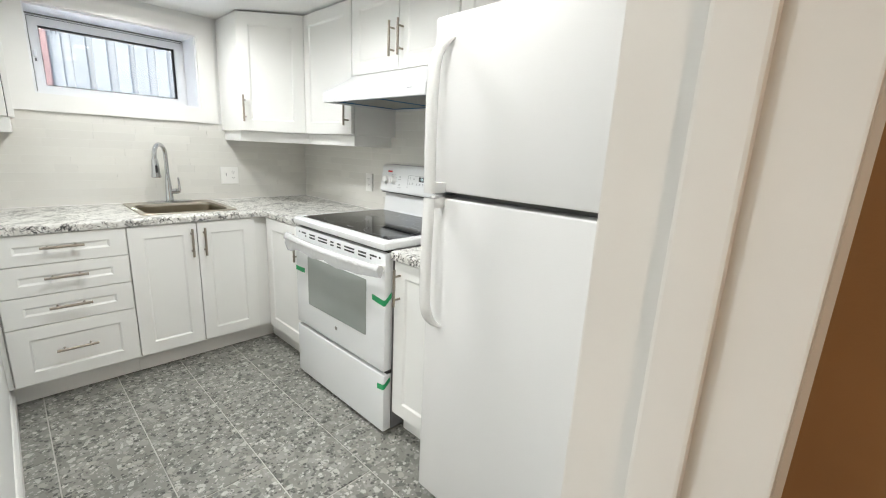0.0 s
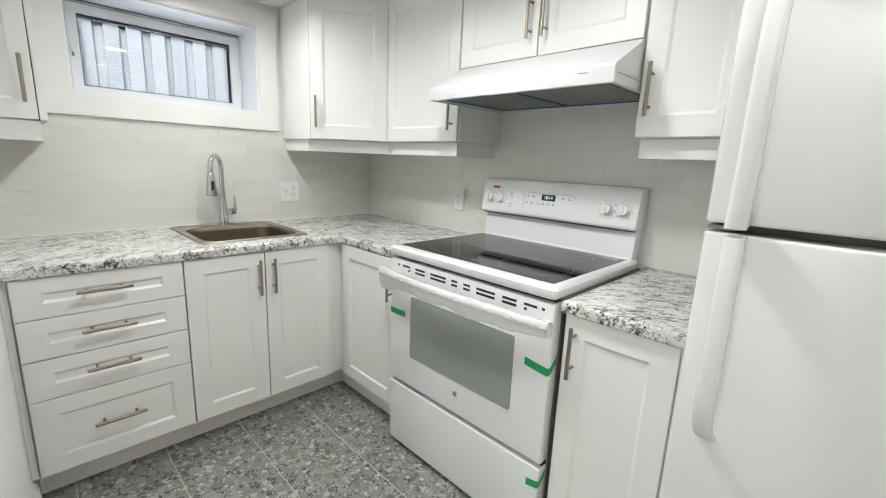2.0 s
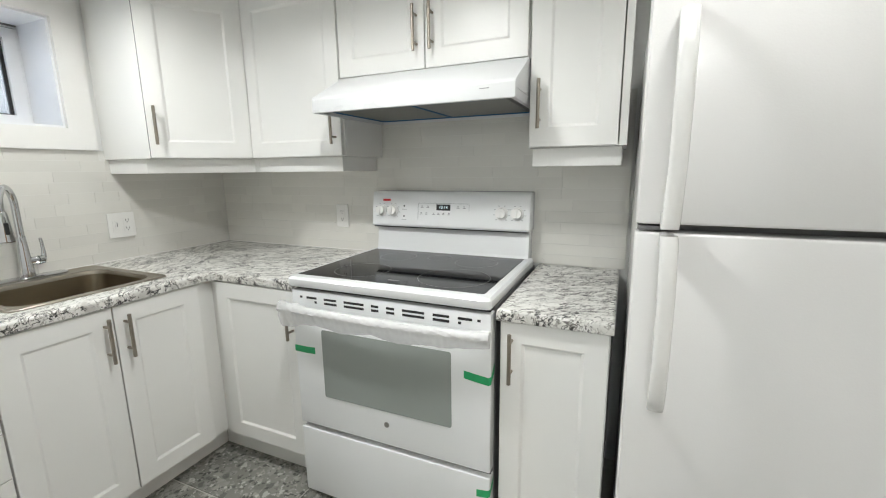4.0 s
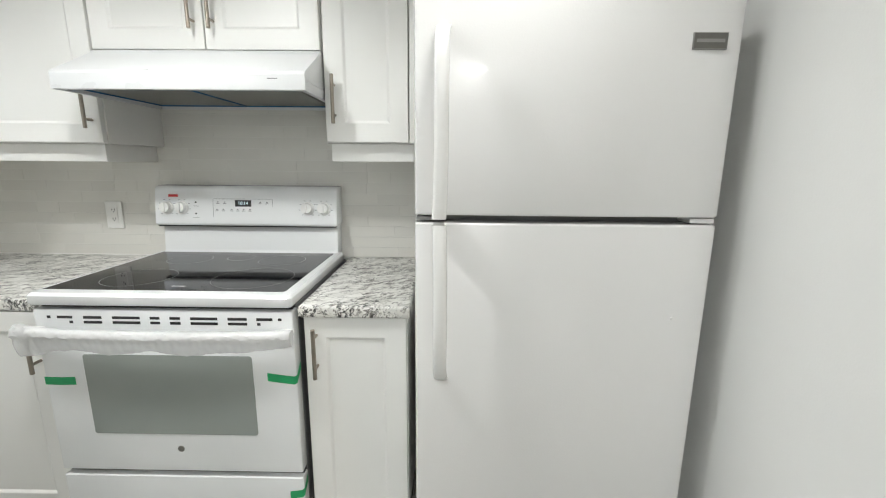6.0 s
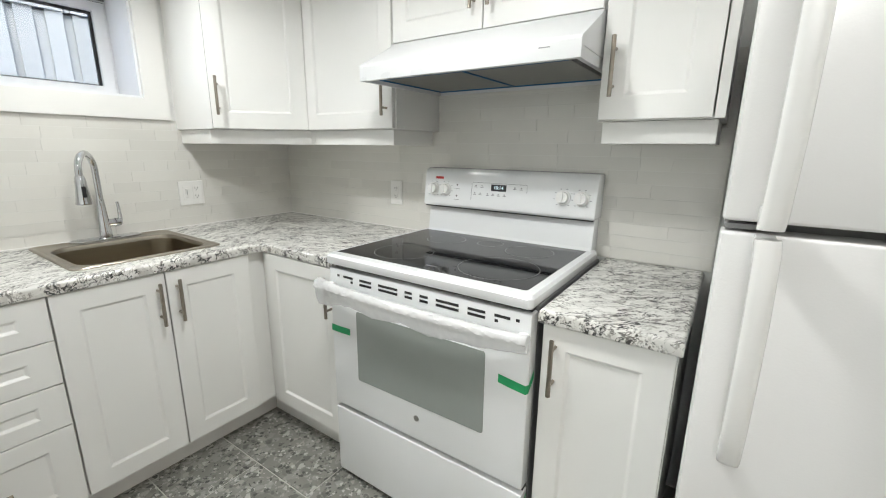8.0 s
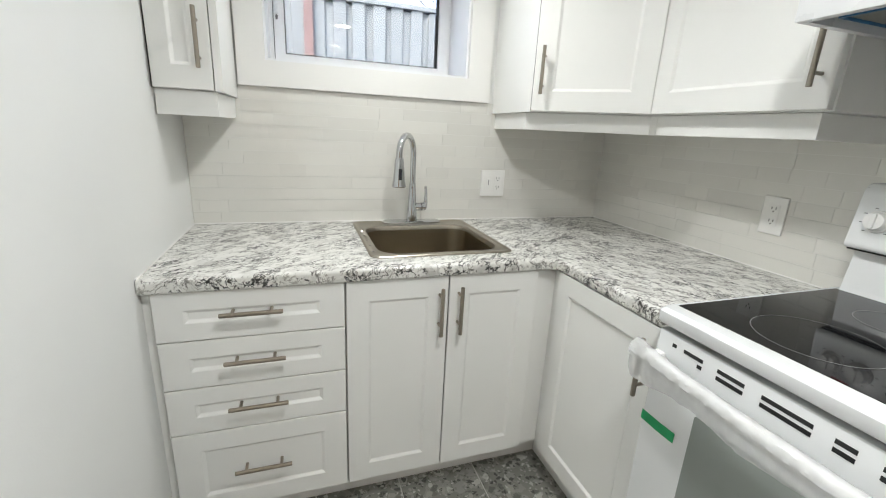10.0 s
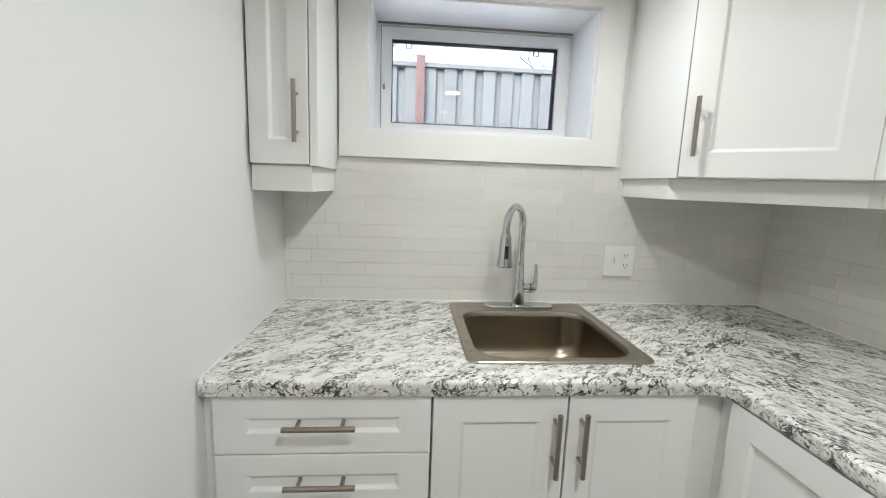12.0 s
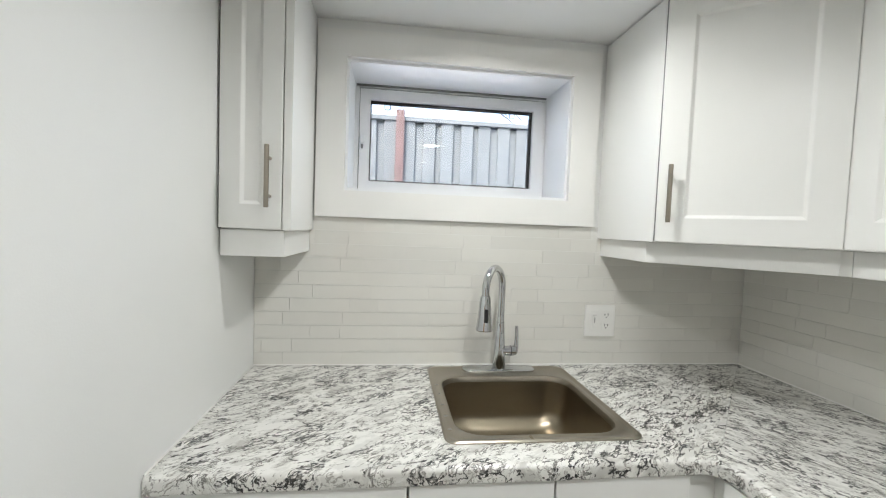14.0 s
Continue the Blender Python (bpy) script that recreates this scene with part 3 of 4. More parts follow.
# narrow one beside the window
t = thing("wall_cabinet", on_west(-1.785, 1.371), "narrow white shaker wall cabinet beside the window", "cabinet", "wall cabinets")
carcass(t, 0.18, 0.0, WZ1 - 1.371, UF)
d = part("door", shaker(0.004, 0.157, 0.002, WZ1 - 1.371 - 0.003, -0.317, 0.050, rail_z=0.062), CAB, t)
bar_pull(d, 0.128, -0.317, 0.134)
# dark strips paint the shade in the slits either side of the door
box_part("gap_shade_strip", t, (0.1565, 0.1595, -0.3000, -UF - 0.0005, 0.0, WZ1 - 1.371), DARK)
box_part("gap_shade_strip", t, (-0.0015, 0.0035, -0.3040, -UF - 0.0005, 0.0, WZ1 - 1.371), DARK)
box_part("end_panel", t, (0.160, 0.181, -0.316, -UF - 0.001, 0.0, WZ1 - 1.371), CAB, 0.001)
valance(t, [(0.003, -0.301), (0.162, -0.301), (0.172, -0.012)], -0.070, -0.001)
# diagonal corner unit
C0, C1 = (0.325, -0.607), (0.588, -0.303)
t = thing("corner_wall_cabinet", pose(0, 0, WZ0), "white shaker diagonal corner wall cabinet", "cabinet", "wall cabinets")
part("body", prism([(0.002, -0.002), (0.002, -0.606), (C0[0], -0.606), (C1[0] - 0.002, C1[1]), (C1[0] - 0.002, -0.002)], 0.0, WZ1 - WZ0, 0.001, "z"), CAB, t)
dv = Vector((C1[0] - C0[0], C1[1] - C0[1]))
dl = dv.length
d = part("door", shaker(0.009, dl - 0.004, 0.002, WZ1 - WZ0 - 0.003, -0.021, 0.066, thick=0.0165), CAB, t)
# grey sheet that paints the shade in the gap round the door
part("door_gap_shade", box(0.004, dl - 0.006, -0.0044, -0.0003, 0.004, WZ1 - WZ0 - 0.005), GREYM, d)
d.matrix_basis = pose(C0[0], C0[1], 0, 0, 0, math.degrees(math.atan2(dv.y, dv.x)))
bar_pull(d, 0.042, -0.021, 0.133)
valance(t, [(0.004, -0.592), (0.275, -0.592), (0.560, -0.274), (0.588, -0.274)], -0.062, -0.001)
# unit beside the hood
t = thing("wall_cabinet", pose(0.588, 0, WZ0), "white shaker wall cabinet beside the range hood", "cabinet", "wall cabinets")
carcass(t, 0.512, 0.0, WZ1 - WZ0, UF)
d = part("door", shaker(0.004, 0.508, 0.002, WZ1 - WZ0 - 0.003, -0.316), CAB, t)
bar_pull(d, 0.508 - 0.028, -0.316, 0.125)
valance(t, [(0.001, -0.274), (0.478, -0.274), (0.478, -0.004)], -0.062, -0.001)
# unit over the hood
HZ = 1.676
t = thing("hood_cabinet", pose(1.101, 0, HZ), "white shaker two-door wall cabinet over the range hood", "cabinet", "wall cabinets")
carcass(t, 0.760, 0.0, WZ1 - HZ, UF)
for a, b, hx in ((0.004, 0.379, 0.379 - 0.030), (0.383, 0.756, 0.383 + 0.030)):
    d = part("door", shaker(a, b, 0.002, WZ1 - HZ - 0.003, -0.316), CAB, t)
    bar_pull(d, hx, -0.316, 0.135)
# unit beside the fridge
t = thing("wall_cabinet", pose(1.862, 0, 1.384), "narrow white shaker wall cabinet beside the fridge", "cabinet", "wall cabinets")
carcass(t, 0.310, 0.0, WZ1 - 1.384, UF)
d = part("door", shaker(0.006, 0.284, 0.002, WZ1 - 1.384 - 0.003, -0.316), CAB, t)
bar_pull(d, 0.038, -0.316, 0.138)
box_part("end_panel", t, (0.288, 0.311, -0.314, -UF - 0.001, 0.0, WZ1 - 1.384), CAB, 0.001)
valance(t, [(0.010, -0.006), (0.010, -0.274), (0.298, -0.274), (0.298, -0.006)], -0.062, -0.001)


# ---- worktops ----
def aslant(e):
    """A long diagonal edge, where two legs meet in a mitre."""
    d = e.verts[0].co - e.verts[1].co
    return min(abs(d.x), abs(d.y)) > 0.2


def at_wall(e):
    """An edge that runs along a wall and is cut square."""
    a, b = e.verts[0].co, e.verts[1].co
    return max(a.x, b.x) < 0.01 and abs(a.y - b.y) > 0.7 or min(a.y, b.y) > -0.01 or max(a.y, b.y) < LEFT_Y + 0.01


def worktop(parent, outline, turn=0, hole=None):
    """A laminate worktop leg with a rolled edge; its pattern runs along the leg. hole is a rectangle cut through it."""
    bm = prism(outline, -0.038, 0.0, axis="z")
    es = [e for e in bm.edges if abs(e.verts[0].co.z - e.verts[1].co.z) < 1e-6 and e.verts[0].co.z > -0.01 and not aslant(e) and not at_wall(e)]
    bmesh.ops.bevel(bm, geom=es, offset=0.011, segments=4, affect="EDGES", profile=0.5)
    es = [e for e in bm.edges if abs(e.verts[0].co.z - e.verts[1].co.z) < 1e-6 and e.verts[0].co.z < -0.03 and not aslant(e) and e.calc_face_angle(0) > 1]
    bmesh.ops.bevel(bm, geom=es, offset=0.006, segments=3, affect="EDGES", profile=0.5)
    bm.transform(pose(0, 0, 0, 0, 0, -turn))
    ob = part("worktop", bm, GRANITE, None, "", True)
    if hole:
        cut = part("cutter", box(*hole, -0.1, 0.1), GRANITE)
        mod = ob.modifiers.new("hole", "BOOLEAN")
        mod.object, mod.solver = cut, "EXACT"
        bpy.context.view_layer.update()
        me = bpy.data.meshes.new_from_object(ob.evaluated_get(bpy.context.evaluated_depsgraph_get()))
        ob.modifiers.clear()
        ob.data = me
        bpy.data.objects.remove(cut)
    ob.parent = parent
    ob.matrix_basis = pose(0, 0, 0, 0, 0, turn)


CX, CY = 0.634, -0.622
t = thing("countertop", pose(0, 0, 0.915), "white and grey granite-look laminate worktop, L-shaped, with a sink", "countertop")
worktop(t, [(0.003, -0.004), (0.003, LEFT_Y + 0.002), (CX, LEFT_Y + 0.002), (CX, CY - 0.028), (CX + 0.010, CY - 0.010)], 0, (0.110, 0.530, -1.194, -0.753))
worktop(t, [(0.0036, -0.0036), (CX + 0.0105, CY - 0.0096), (CX + 0.03, CY), (1.088, CY), (1.088, -0.003)], 90)
t = thing("countertop", pose(1.854, 0, 0.915), "short granite-look laminate worktop between range and fridge", "countertop")
worktop(t, [(0, -0.003), (0, -0.644), (0.322, -0.644), (0.322, -0.003)], 90)


# pale sealant along the back edges of the worktop
for b in ((0.007, 0.0115, LEFT_Y + 0.001, -0.008), (0.0075, 1.087, -0.0115, -0.007), (0.0075, 0.628, LEFT_Y + 0.0005, LEFT_Y + 0.0045)):
    structure("trim", box(*b, 0.9145, 0.9185, 0.001, 1), OUTLET, "thin bead of white sealant", "trim")


# ---- sink and faucet ----
def rounded(x0, x1, y0, y1, r, seg=6):
    """The outline of a rectangle with round corners."""
    out = []
    for cx, cy, a0 in ((x1 - r, y1 - r, 0), (x0 + r, y1 - r, 90), (x0 + r, y0 + r, 180), (x1 - r, y0 + r, 270)):
        out += [(cx + r * math.cos(radians(a0 + 90 * k / seg)), cy + r * math.sin(radians(a0 + 90 * k / seg))) for k in range(seg + 1)]
    return out


def loops(rows):
    """A skin over closed outlines (points, z), one after another."""
    bm = bmesh.new()
    rings = [[bm.verts.new((x, y, z)) for x, y in pts] for pts, z in rows]
    for a, b in zip(rings, rings[1:]):
        for k in range(len(a)):
            bm.faces.new((a[k], a[(k + 1) % len(a)], b[(k + 1) % len(b)], b[k]))
    return bm, rings


S = (0.040, 0.548, -1.212, -0.735)
sink = thing("sink", pose(0, 0, 0.915), "square brushed stainless steel drop-in sink", "sink")
bo = (0.138, 0.516, -1.180, -0.767)


def inset(r, d):
    return r[0] + d, r[1] - d, r[2] + d, r[3] - d


bm, rings = loops([(rounded(*S, 0.03), 0.0005), (rounded(*S, 0.03), 0.0035), (rounded(*inset(S, 0.004), 0.028), 0.0062), (rounded(*inset(S, 0.010), 0.025), 0.0058),
                   (rounded(*inset(S, 0.014), 0.024), 0.0040), (rounded(*inset(bo, -0.012), 0.082), 0.0040), (rounded(*inset(bo, -0.006), 0.076), 0.0052), (rounded(*bo, 0.070), 0.0035), (rounded(*inset(bo, 0.003), 0.067), -0.004), (rounded(*inset(bo, 0.004), 0.066), -0.012)])
part("rim", bm, RIM, sink, "", True)
bi = inset(bo, 0.004)
skin = [(rounded(*bi, 0.066, 9), -0.012), (rounded(*inset(bi, 0.007), 0.064, 9), -0.105)]
skin += [(rounded(*inset(bi, 0.007 + 0.058 * (1 - math.cos(radians(a)))), 0.064 + 0.02 * a / 90, 9), -0.105 - 0.058 * math.sin(radians(a))) for a in range(12, 85, 12)]
skin += [(rounded(*inset(bi, 0.075), 0.08, 9), -0.1645), (rounded(*inset(bi, 0.13), 0.05, 9), -0.168), (rounded(*inset(bi, 0.168), 0.015, 9), -0.170)]
bm, rings = loops(skin)
bm.faces.new(rings[-1])
part("bowl", bm, STEEL, sink, "", True)
part("drain", cyl((0.32, -0.973, -0.1705), (0.32, -0.973, -0.167), 0.042, 0.038, 28), CHROME, sink, "", True)
for k in range(5):
    part("hole_mark", box(0.20 + 0.07 * k, 0.206 + 0.07 * k, -1.200, -1.190, 0.0039, 0.0046, 0.0003, 1), CHROME, sink)
part("tag", box(0.524, 0.545, -1.015, -1.008, 0.0035, 0.006, 0.001), STEEL, sink)

fc = thing("faucet", pose(0.075, -0.970, 0.9195), "tall chrome pull-down kitchen faucet with a side lever", "faucet")
bm, rings = loops([(rounded(-0.028, 0.028, -0.124, 0.124, 0.027), 0.0), (rounded(-0.028, 0.028, -0.124, 0.124, 0.027), 0.005), (rounded(-0.022, 0.022, -0.118, 0.118, 0.021), 0.009)])
bm.faces.new(rings[-1])
part("base_plate", bm, CHROME, fc, "", True)
part("body", sweep([(0, 0, 0.006), (0, 0, 0.03), (0, 0, 0.07), (0, 0, 0.12), (0, 0, 0.160), (0, 0, 0.163)], 0.02, 24, [0.0225, 0.0215, 0.0185, 0.0155, 0.0132, 0.0122]), CHROME, fc, "", True)
AX, AY = 0.055, -0.041
pts = [(0, 0, 0.160), (0, 0, 0.22), (0, 0, 0.285)] + [(AX * (1 - math.cos(radians(a))), AY * (1 - math.cos(radians(a))), 0.285 + 0.066 * math.sin(radians(a))) for a in range(15, 181, 15)] + [(2 * AX, 2 * AY, 0.268)]
part("collar", cyl((0, 0, 0.1605), (0, 0, 0.1645), 0.0136, seg=24), CHROME, fc, "", True)
part("spout", sweep(pts, 0.0118, 18), CHROME, fc, "", True)
sp = part("spray_head", sweep([(2 * AX, 2 * AY, 0.270), (2 * AX, 2 * AY, 0.262), (2 * AX, 2 * AY, 0.19), (2 * AX, 2 * AY, 0.165), (2 * AX, 2 * AY, 0.162)], 0.02, 24, [0.0135, 0.0165, 0.0225, 0.0265, 0.025]), CHROME, fc, "", True)
part("button", box(2 * AX + 0.016, 2 * AX + 0.0262, 2 * AY - 0.006, 2 * AY + 0.006, 0.19, 0.232, 0.003), BLACK, sp, "black spray button")
lv = part("lever", sweep([(0, 0.008, 0.066), (0, 0.040, 0.066), (0, 0.0405, 0.066), (0, 0.055, 0.067), (0, 0.061, 0.067), (0, 0.064, 0.067)], 0.0165, 22, [0.0160, 0.0165, 0.0172, 0.0168, 0.012, 0.004]), CHROME, fc, "", True)
part("lever_ring", cyl((0, 0.0372, 0.066), (0, 0.0392, 0.066), 0.0170, seg=24), DARK, lv)
part("lever_blade", sweep([(0, 0.054, 0.068), (0, 0.058, 0.084), (0, 0.0585, 0.105), (0, 0.0580, 0.130), (0, 0.0560, 0.150), (0, 0.0560, 0.152)], 0.006, 12, [0.0115, 0.0085, 0.0066, 0.0060, 0.0056, 0.003]), CHROME, lv, "", True)


# ---- wall plates ----
def receptacle(parent, cx, z, y):
    for k in (-0.019, 0.019):
        for dx in (-0.006, 0.006):
            box_part("slot", parent, (cx + dx - 0.0012, cx + dx + 0.0012, y - 0.0004, y + 0.001, z + k, z + k + 0.008), BLACK)
        part("ground_hole", cyl((cx, y - 0.0004, z + k - 0.006), (cx, y + 0.001, z + k - 0.006), 0.0022, seg=10), BLACK, parent)


def wall_plate(m, w, kinds, label):
    t = thing("wall_plate", m, label, "outlet" if "o" in kinds else "light switch")
    part("plate", box(-w / 2, w / 2, -0.0065, -0.0005, -0.058, 0.058, 0.003), OUTLET, t)
    for i, k in enumerate(kinds):
        cx = (i - (len(kinds) - 1) / 2) * 0.046
        ins = part("insert", box(cx - 0.0165, cx + 0.0165, -0.0082, -0.0066, -0.0335, 0.0335, 0.001), OUTLET, t)
        if k == "o":
            receptacle(ins, cx, 0, -0.0082)
        else:
            part("rocker", prism([(-0.0084, -0.022), (-0.0084, 0.022), (-0.0125, 0.020), (-0.0095, -0.02)], cx - 0.007, cx + 0.007), OUTLET, ins)
            box_part("pilot", ins, (cx - 0.0012, cx + 0.0012, -0.0131, -0.0118, -0.006, 0.014), GREYM)
    return t


wall_plate(pose(0.009, -0.583, 1.078, 0, 0, 90), 0.116, "so", "white double wall plate with a switch and an outlet")
wall_plate(pose(0.852, -0.009, 1.090), 0.072, "o", "white duplex outlet on the tiled backsplash")
wall_plate(pose(1.80, LEFT_Y, 1.225, 0, 0, 180), 0.072, "s", "white light switch on the partition wall")


# ---- range ----
SX0, SX1, SF = 1.094, 1.849, -0.662
rg = thing("range", pose(SX0, 0, FLOOR), "new white electric range with black glass cooktop, still taped", "stove")
SW = SX1 - SX0
Z = lambda z: z - FLOOR
# body coloured dark grey to put shade into the gaps beside the range
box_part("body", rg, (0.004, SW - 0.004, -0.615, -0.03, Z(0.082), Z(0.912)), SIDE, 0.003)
for x in (0.05, SW - 0.05):
    for y in (-0.57, -0.1):
        part("foot", cyl((x, y, 0), (x, y, Z(0.083)), 0.018, 0.014, 12), BLACK, rg)
# cooktop tray with a rolled rim and the glass
T0, T1, TF = -0.006, SW - 0.003, SF - 0.007
tray, rings = loops([(rounded(T0 + 0.004, T1 - 0.004, TF + 0.004, -0.06, 0.012), Z(0.914)), (rounded(T0, T1, TF, -0.06, 0.014), Z(0.920)), (rounded(T0, T1, TF, -0.06, 0.014), Z(0.941)),
                     (rounded(T0 + 0.006, T1 - 0.007, TF + 0.008, -0.062, 0.014), Z(0.9495)), (rounded(0.001, SW - 0.036, TF + 0.044, -0.086, 0.010), Z(0.9485)), (rounded(0.004, SW - 0.039, TF + 0.047, -0.089, 0.008), Z(0.9455))])
tray.faces.new(rings[-1])
top = part("cooktop", tray, APPL, rg, "white enamel cooktop tray", True)
part("glass", box(0.004, SW - 0.039, TF + 0.047, -0.089, Z(0.9457), Z(0.948)), BLACKGLASS, top, "black ceramic glass")


def ring(cx, cy, r, z):
    bm = bmesh.new()
    n = 56
    vi = [[bm.verts.new((cx + q * math.cos(2 * math.pi * k / n), cy + q * math.sin(2 * math.pi * k / n), z)) for k in range(n)] for q in (r - 0.0011, r + 0.0011)]
    for k in range(n):
        bm.faces.new((vi[0][k], vi[0][(k + 1) % n], vi[1][(k + 1) % n], vi[1][k]))
    return bm


for cx, cy, r in ((0.195, -0.485, 0.105), (0.56, -0.475, 0.125), (0.20, -0.225, 0.078), (0.555, -0.225, 0.085), (0.38, -0.19, 0.05)):
    part("burner_ring", ring(cx, cy, r, Z(0.9485)), RING, top, "thin grey burner ring")
part("print_mark", box(0.36, 0.40, -0.585, -0.575, Z(0.9481), Z(0.9485)), RING, top)
# back guard: sloped riser and overhanging console with round ends
part("riser", prism([(-0.092, Z(0.946)), (-0.086, Z(0.958)), (-0.072, Z(1.070)), (-0.012, Z(1.070)), (-0.012, Z(0.90)), (-0.095, Z(0.90))], 0.010, SW - 0.022, 0.003), APPL, rg, "", True)
con = part("console", prism([(-0.102, Z(1.061)), (-0.108, Z(1.069)), (-0.090, Z(1.204)), (-0.082, Z(1.217)), (-0.066, Z(1.222)), (-0.012, Z(1.222)), (-0.012, Z(1.061))], -0.003, SW - 0.015, 0.008), APPL, rg, "", True)
# dark strip stands in for the shadow line under the console
box_part("console_shade", rg, (0.004, SW - 0.024, -0.098, -0.05, Z(1.057), Z(1.0605)), DARK)
TILT = math.degrees(math.atan2(0.018, 0.135))
face = pose(0, -0.0995, Z(1.134), -TILT)   # the console's front: x along, z up it


def on_console(name, bm, material, label="", smooth=False, parent=None):
    ob = part(name, bm, material, parent or con, label, smooth)
    ob.matrix_basis = face if parent is None else Matrix()
    return ob


for x in (0.048, 0.109, 0.621, 0.687):
    kn = on_console("knob", cyl((x, 0.001, 0.0), (x, -0.006, 0.0), 0.0275, 0.026, 28), HANDLE_W, "white round control knob", True)
    on_console("knob_cap", cyl((x, -0.006, 0.0), (x, -0.022, 0.0), 0.0225, 0.0195, 28), HANDLE_W, "", True, kn)
    on_console("grip", box(x - 0.0045, x + 0.0045, -0.028, -0.02, -0.018, 0.018, 0.002), HANDLE_W, "", False, kn)
    for a in range(-140, 141, 40):
        u, v = x + 0.033 * math.sin(radians(a)), 0.033 * math.cos(radians(a))
        on_console("dial_mark", box(u - 0.003, u + 0.003, -0.0006, 0.0005, v - 0.001, v + 0.001), GREYPRINT)
on_console("sticker", box(0.055, 0.094, -0.0012, 0.0005, 0.043, 0.053), RED, "small red sticker")
for z in (0.022, -0.024):
    on_console("indicator", cyl((0.166, 0.0005, z), (0.166, -0.0012, z), 0.0035, seg=12), BLACK)
    on_console("caption", box(0.154, 0.178, -0.0006, 0.0005, z - 0.016, z - 0.0145), GREYPRINT)
# touch panel with its border, clock and keys
for b in ((0.238, 0.478, 0.036, 0.0372), (0.236, 0.2372, -0.036, 0.034), (0.478, 0.4788, 0.006, 0.034)):
    on_console("panel_border", box(b[0], b[1], -0.0007, 0.0005, b[2], b[3]), GREYPRINT)
disp = on_console("display", box(0.326, 0.392, -0.0014, 0.0005, 0.006, 0.032), BLACK, "black clock display")


def writing(text, size, material, parent, m, label):
    """Raised letters from the built-in font, as a mesh; the text stands upright and faces -y."""
    cu = bpy.data.curves.new("text", "FONT")
    cu.body, cu.size, cu.extrude, cu.align_x, cu.align_y = text, size, 0.0003, "CENTER", "CENTER"
    ob = bpy.data.objects.new("text", cu)
    scene.collection.objects.link(ob)
    bpy.context.view_layer.update()
    me = bpy.data.meshes.new_from_object(ob.evaluated_get(bpy.context.evaluated_depsgraph_get()))
    bpy.data.objects.remove(ob)
    me.materials.clear()
    me.materials.append(material)
    o = new("lettering", me)
    o.parent = parent
    o.matrix_basis = m @ pose(0, 0, 0, 90)
    if label:
        o["label"] = label
    return o


writing("10:14", 0.019, DIGITS, disp, pose(0.359, -0.0018, 0.019), "glowing clock digits")
for row, xs in ((0.018, (0.256, 0.284, 0.428, 0.456)), (-0.012, (0.252, 0.278, 0.312, 0.336, 0.360, 0.386))):
    for x in xs:
        on_console("key_print", box(x - 0.006, x + 0.006, -0.0006, 0.0005, row - 0.0012, row + 0.0012), GREYPRINT)
        on_console("key_print", box(x - 0.003, x + 0.003, -0.0006, 0.0005, row + 0.004, row + 0.0075), GREYPRINT)
# vent strip filled dark for its shade, oven door, handle in its wrapping
box_part("vent_gap_shade", rg, (0.012, SW - 0.012, -0.640, -0.60, Z(0.896), Z(0.9135)), DARK)
od = part("oven_door", box(0.004, SW - 0.004, SF, -0.618, Z(0.378), Z(0.901), 0.006, 3), APPL, rg, "white oven door", True)
SLOTS = ((0.0, ((0.049, 0.010), (0.095, 0.044), (0.175, 0.053), (0.272, 0.080), (0.355, 0.028), (0.413, 0.030), (0.496, 0.078), (0.592, 0.055), (0.670, 0.046), (0.714, 0.010))),
         (-0.0145, ((0.112, 0.010), (0.175, 0.053), (0.272, 0.080), (0.355, 0.028), (0.413, 0.030), (0.496, 0.078), (0.592, 0.055), (0.653, 0.010))))
for rise, row in SLOTS:
    for x, w in row:
        box_part("vent_slot", od, (x - w / 2, x + w / 2, SF - 0.0008, SF + 0.004, Z(0.8735 + rise), Z(0.8815 + rise)), BLACK)
wg = part("window_glass", prism([(x, z) for x, z in rounded(0.128, 0.624, Z(0.507), Z(0.764), 0.008)], -0.0, 0.004, 0, "z"), OVENGLASS, od, "grey glass oven window")
wg.matrix_basis = Matrix(((1, 0, 0, 0), (0, 0, -1, SF + 0.002), (0, 1, 0, 0), (0, 0, 0, 1)))
part("round_mark", cyl((0.383, SF - 0.0015, Z(0.457)), (0.383, SF + 0.001, Z(0.457)), 0.0100, seg=24), SILVER, od, "small round silver mark")
def bowed(rows, skin):
    """A skin over cross-sections (x, [(y, z)...])."""
    bm = bmesh.new()
    rr = [[bm.verts.new((x, y, z)) for y, z in sec] for x, sec in rows]
    for p, q in zip(rr, rr[1:]):
        for k in range(len(p) - (0 if skin else 1)):
            bm.faces.new((p[k], p[(k + 1) % len(p)], q[(k + 1) % len(q)], q[k]))
    if skin:
        bm.faces.new(rr[0]), bm.faces.new(rr[-1])
    return bm


def bow(f):
    return SF - 0.030 - 0.022 * math.sin(math.pi * f) ** 0.7


secs = []
for k in range(25):
    f = k / 24
    secs.append((0.008 + 0.738 * f, [(bow(f) + u, Z(0.838) + v) for u, v in rounded(-0.010, 0.012, -0.0155, 0.0155, 0.008, 3)]))
hnd = bowed(secs, True)
for x in (0.020, 0.734):
    add_box(hnd, x - 0.012, x + 0.012, SF - 0.03, SF + 0.002, Z(0.826), Z(0.850), 0.003)
part("handle", hnd, HANDLE_W, od, "white bowed oven door handle", True)
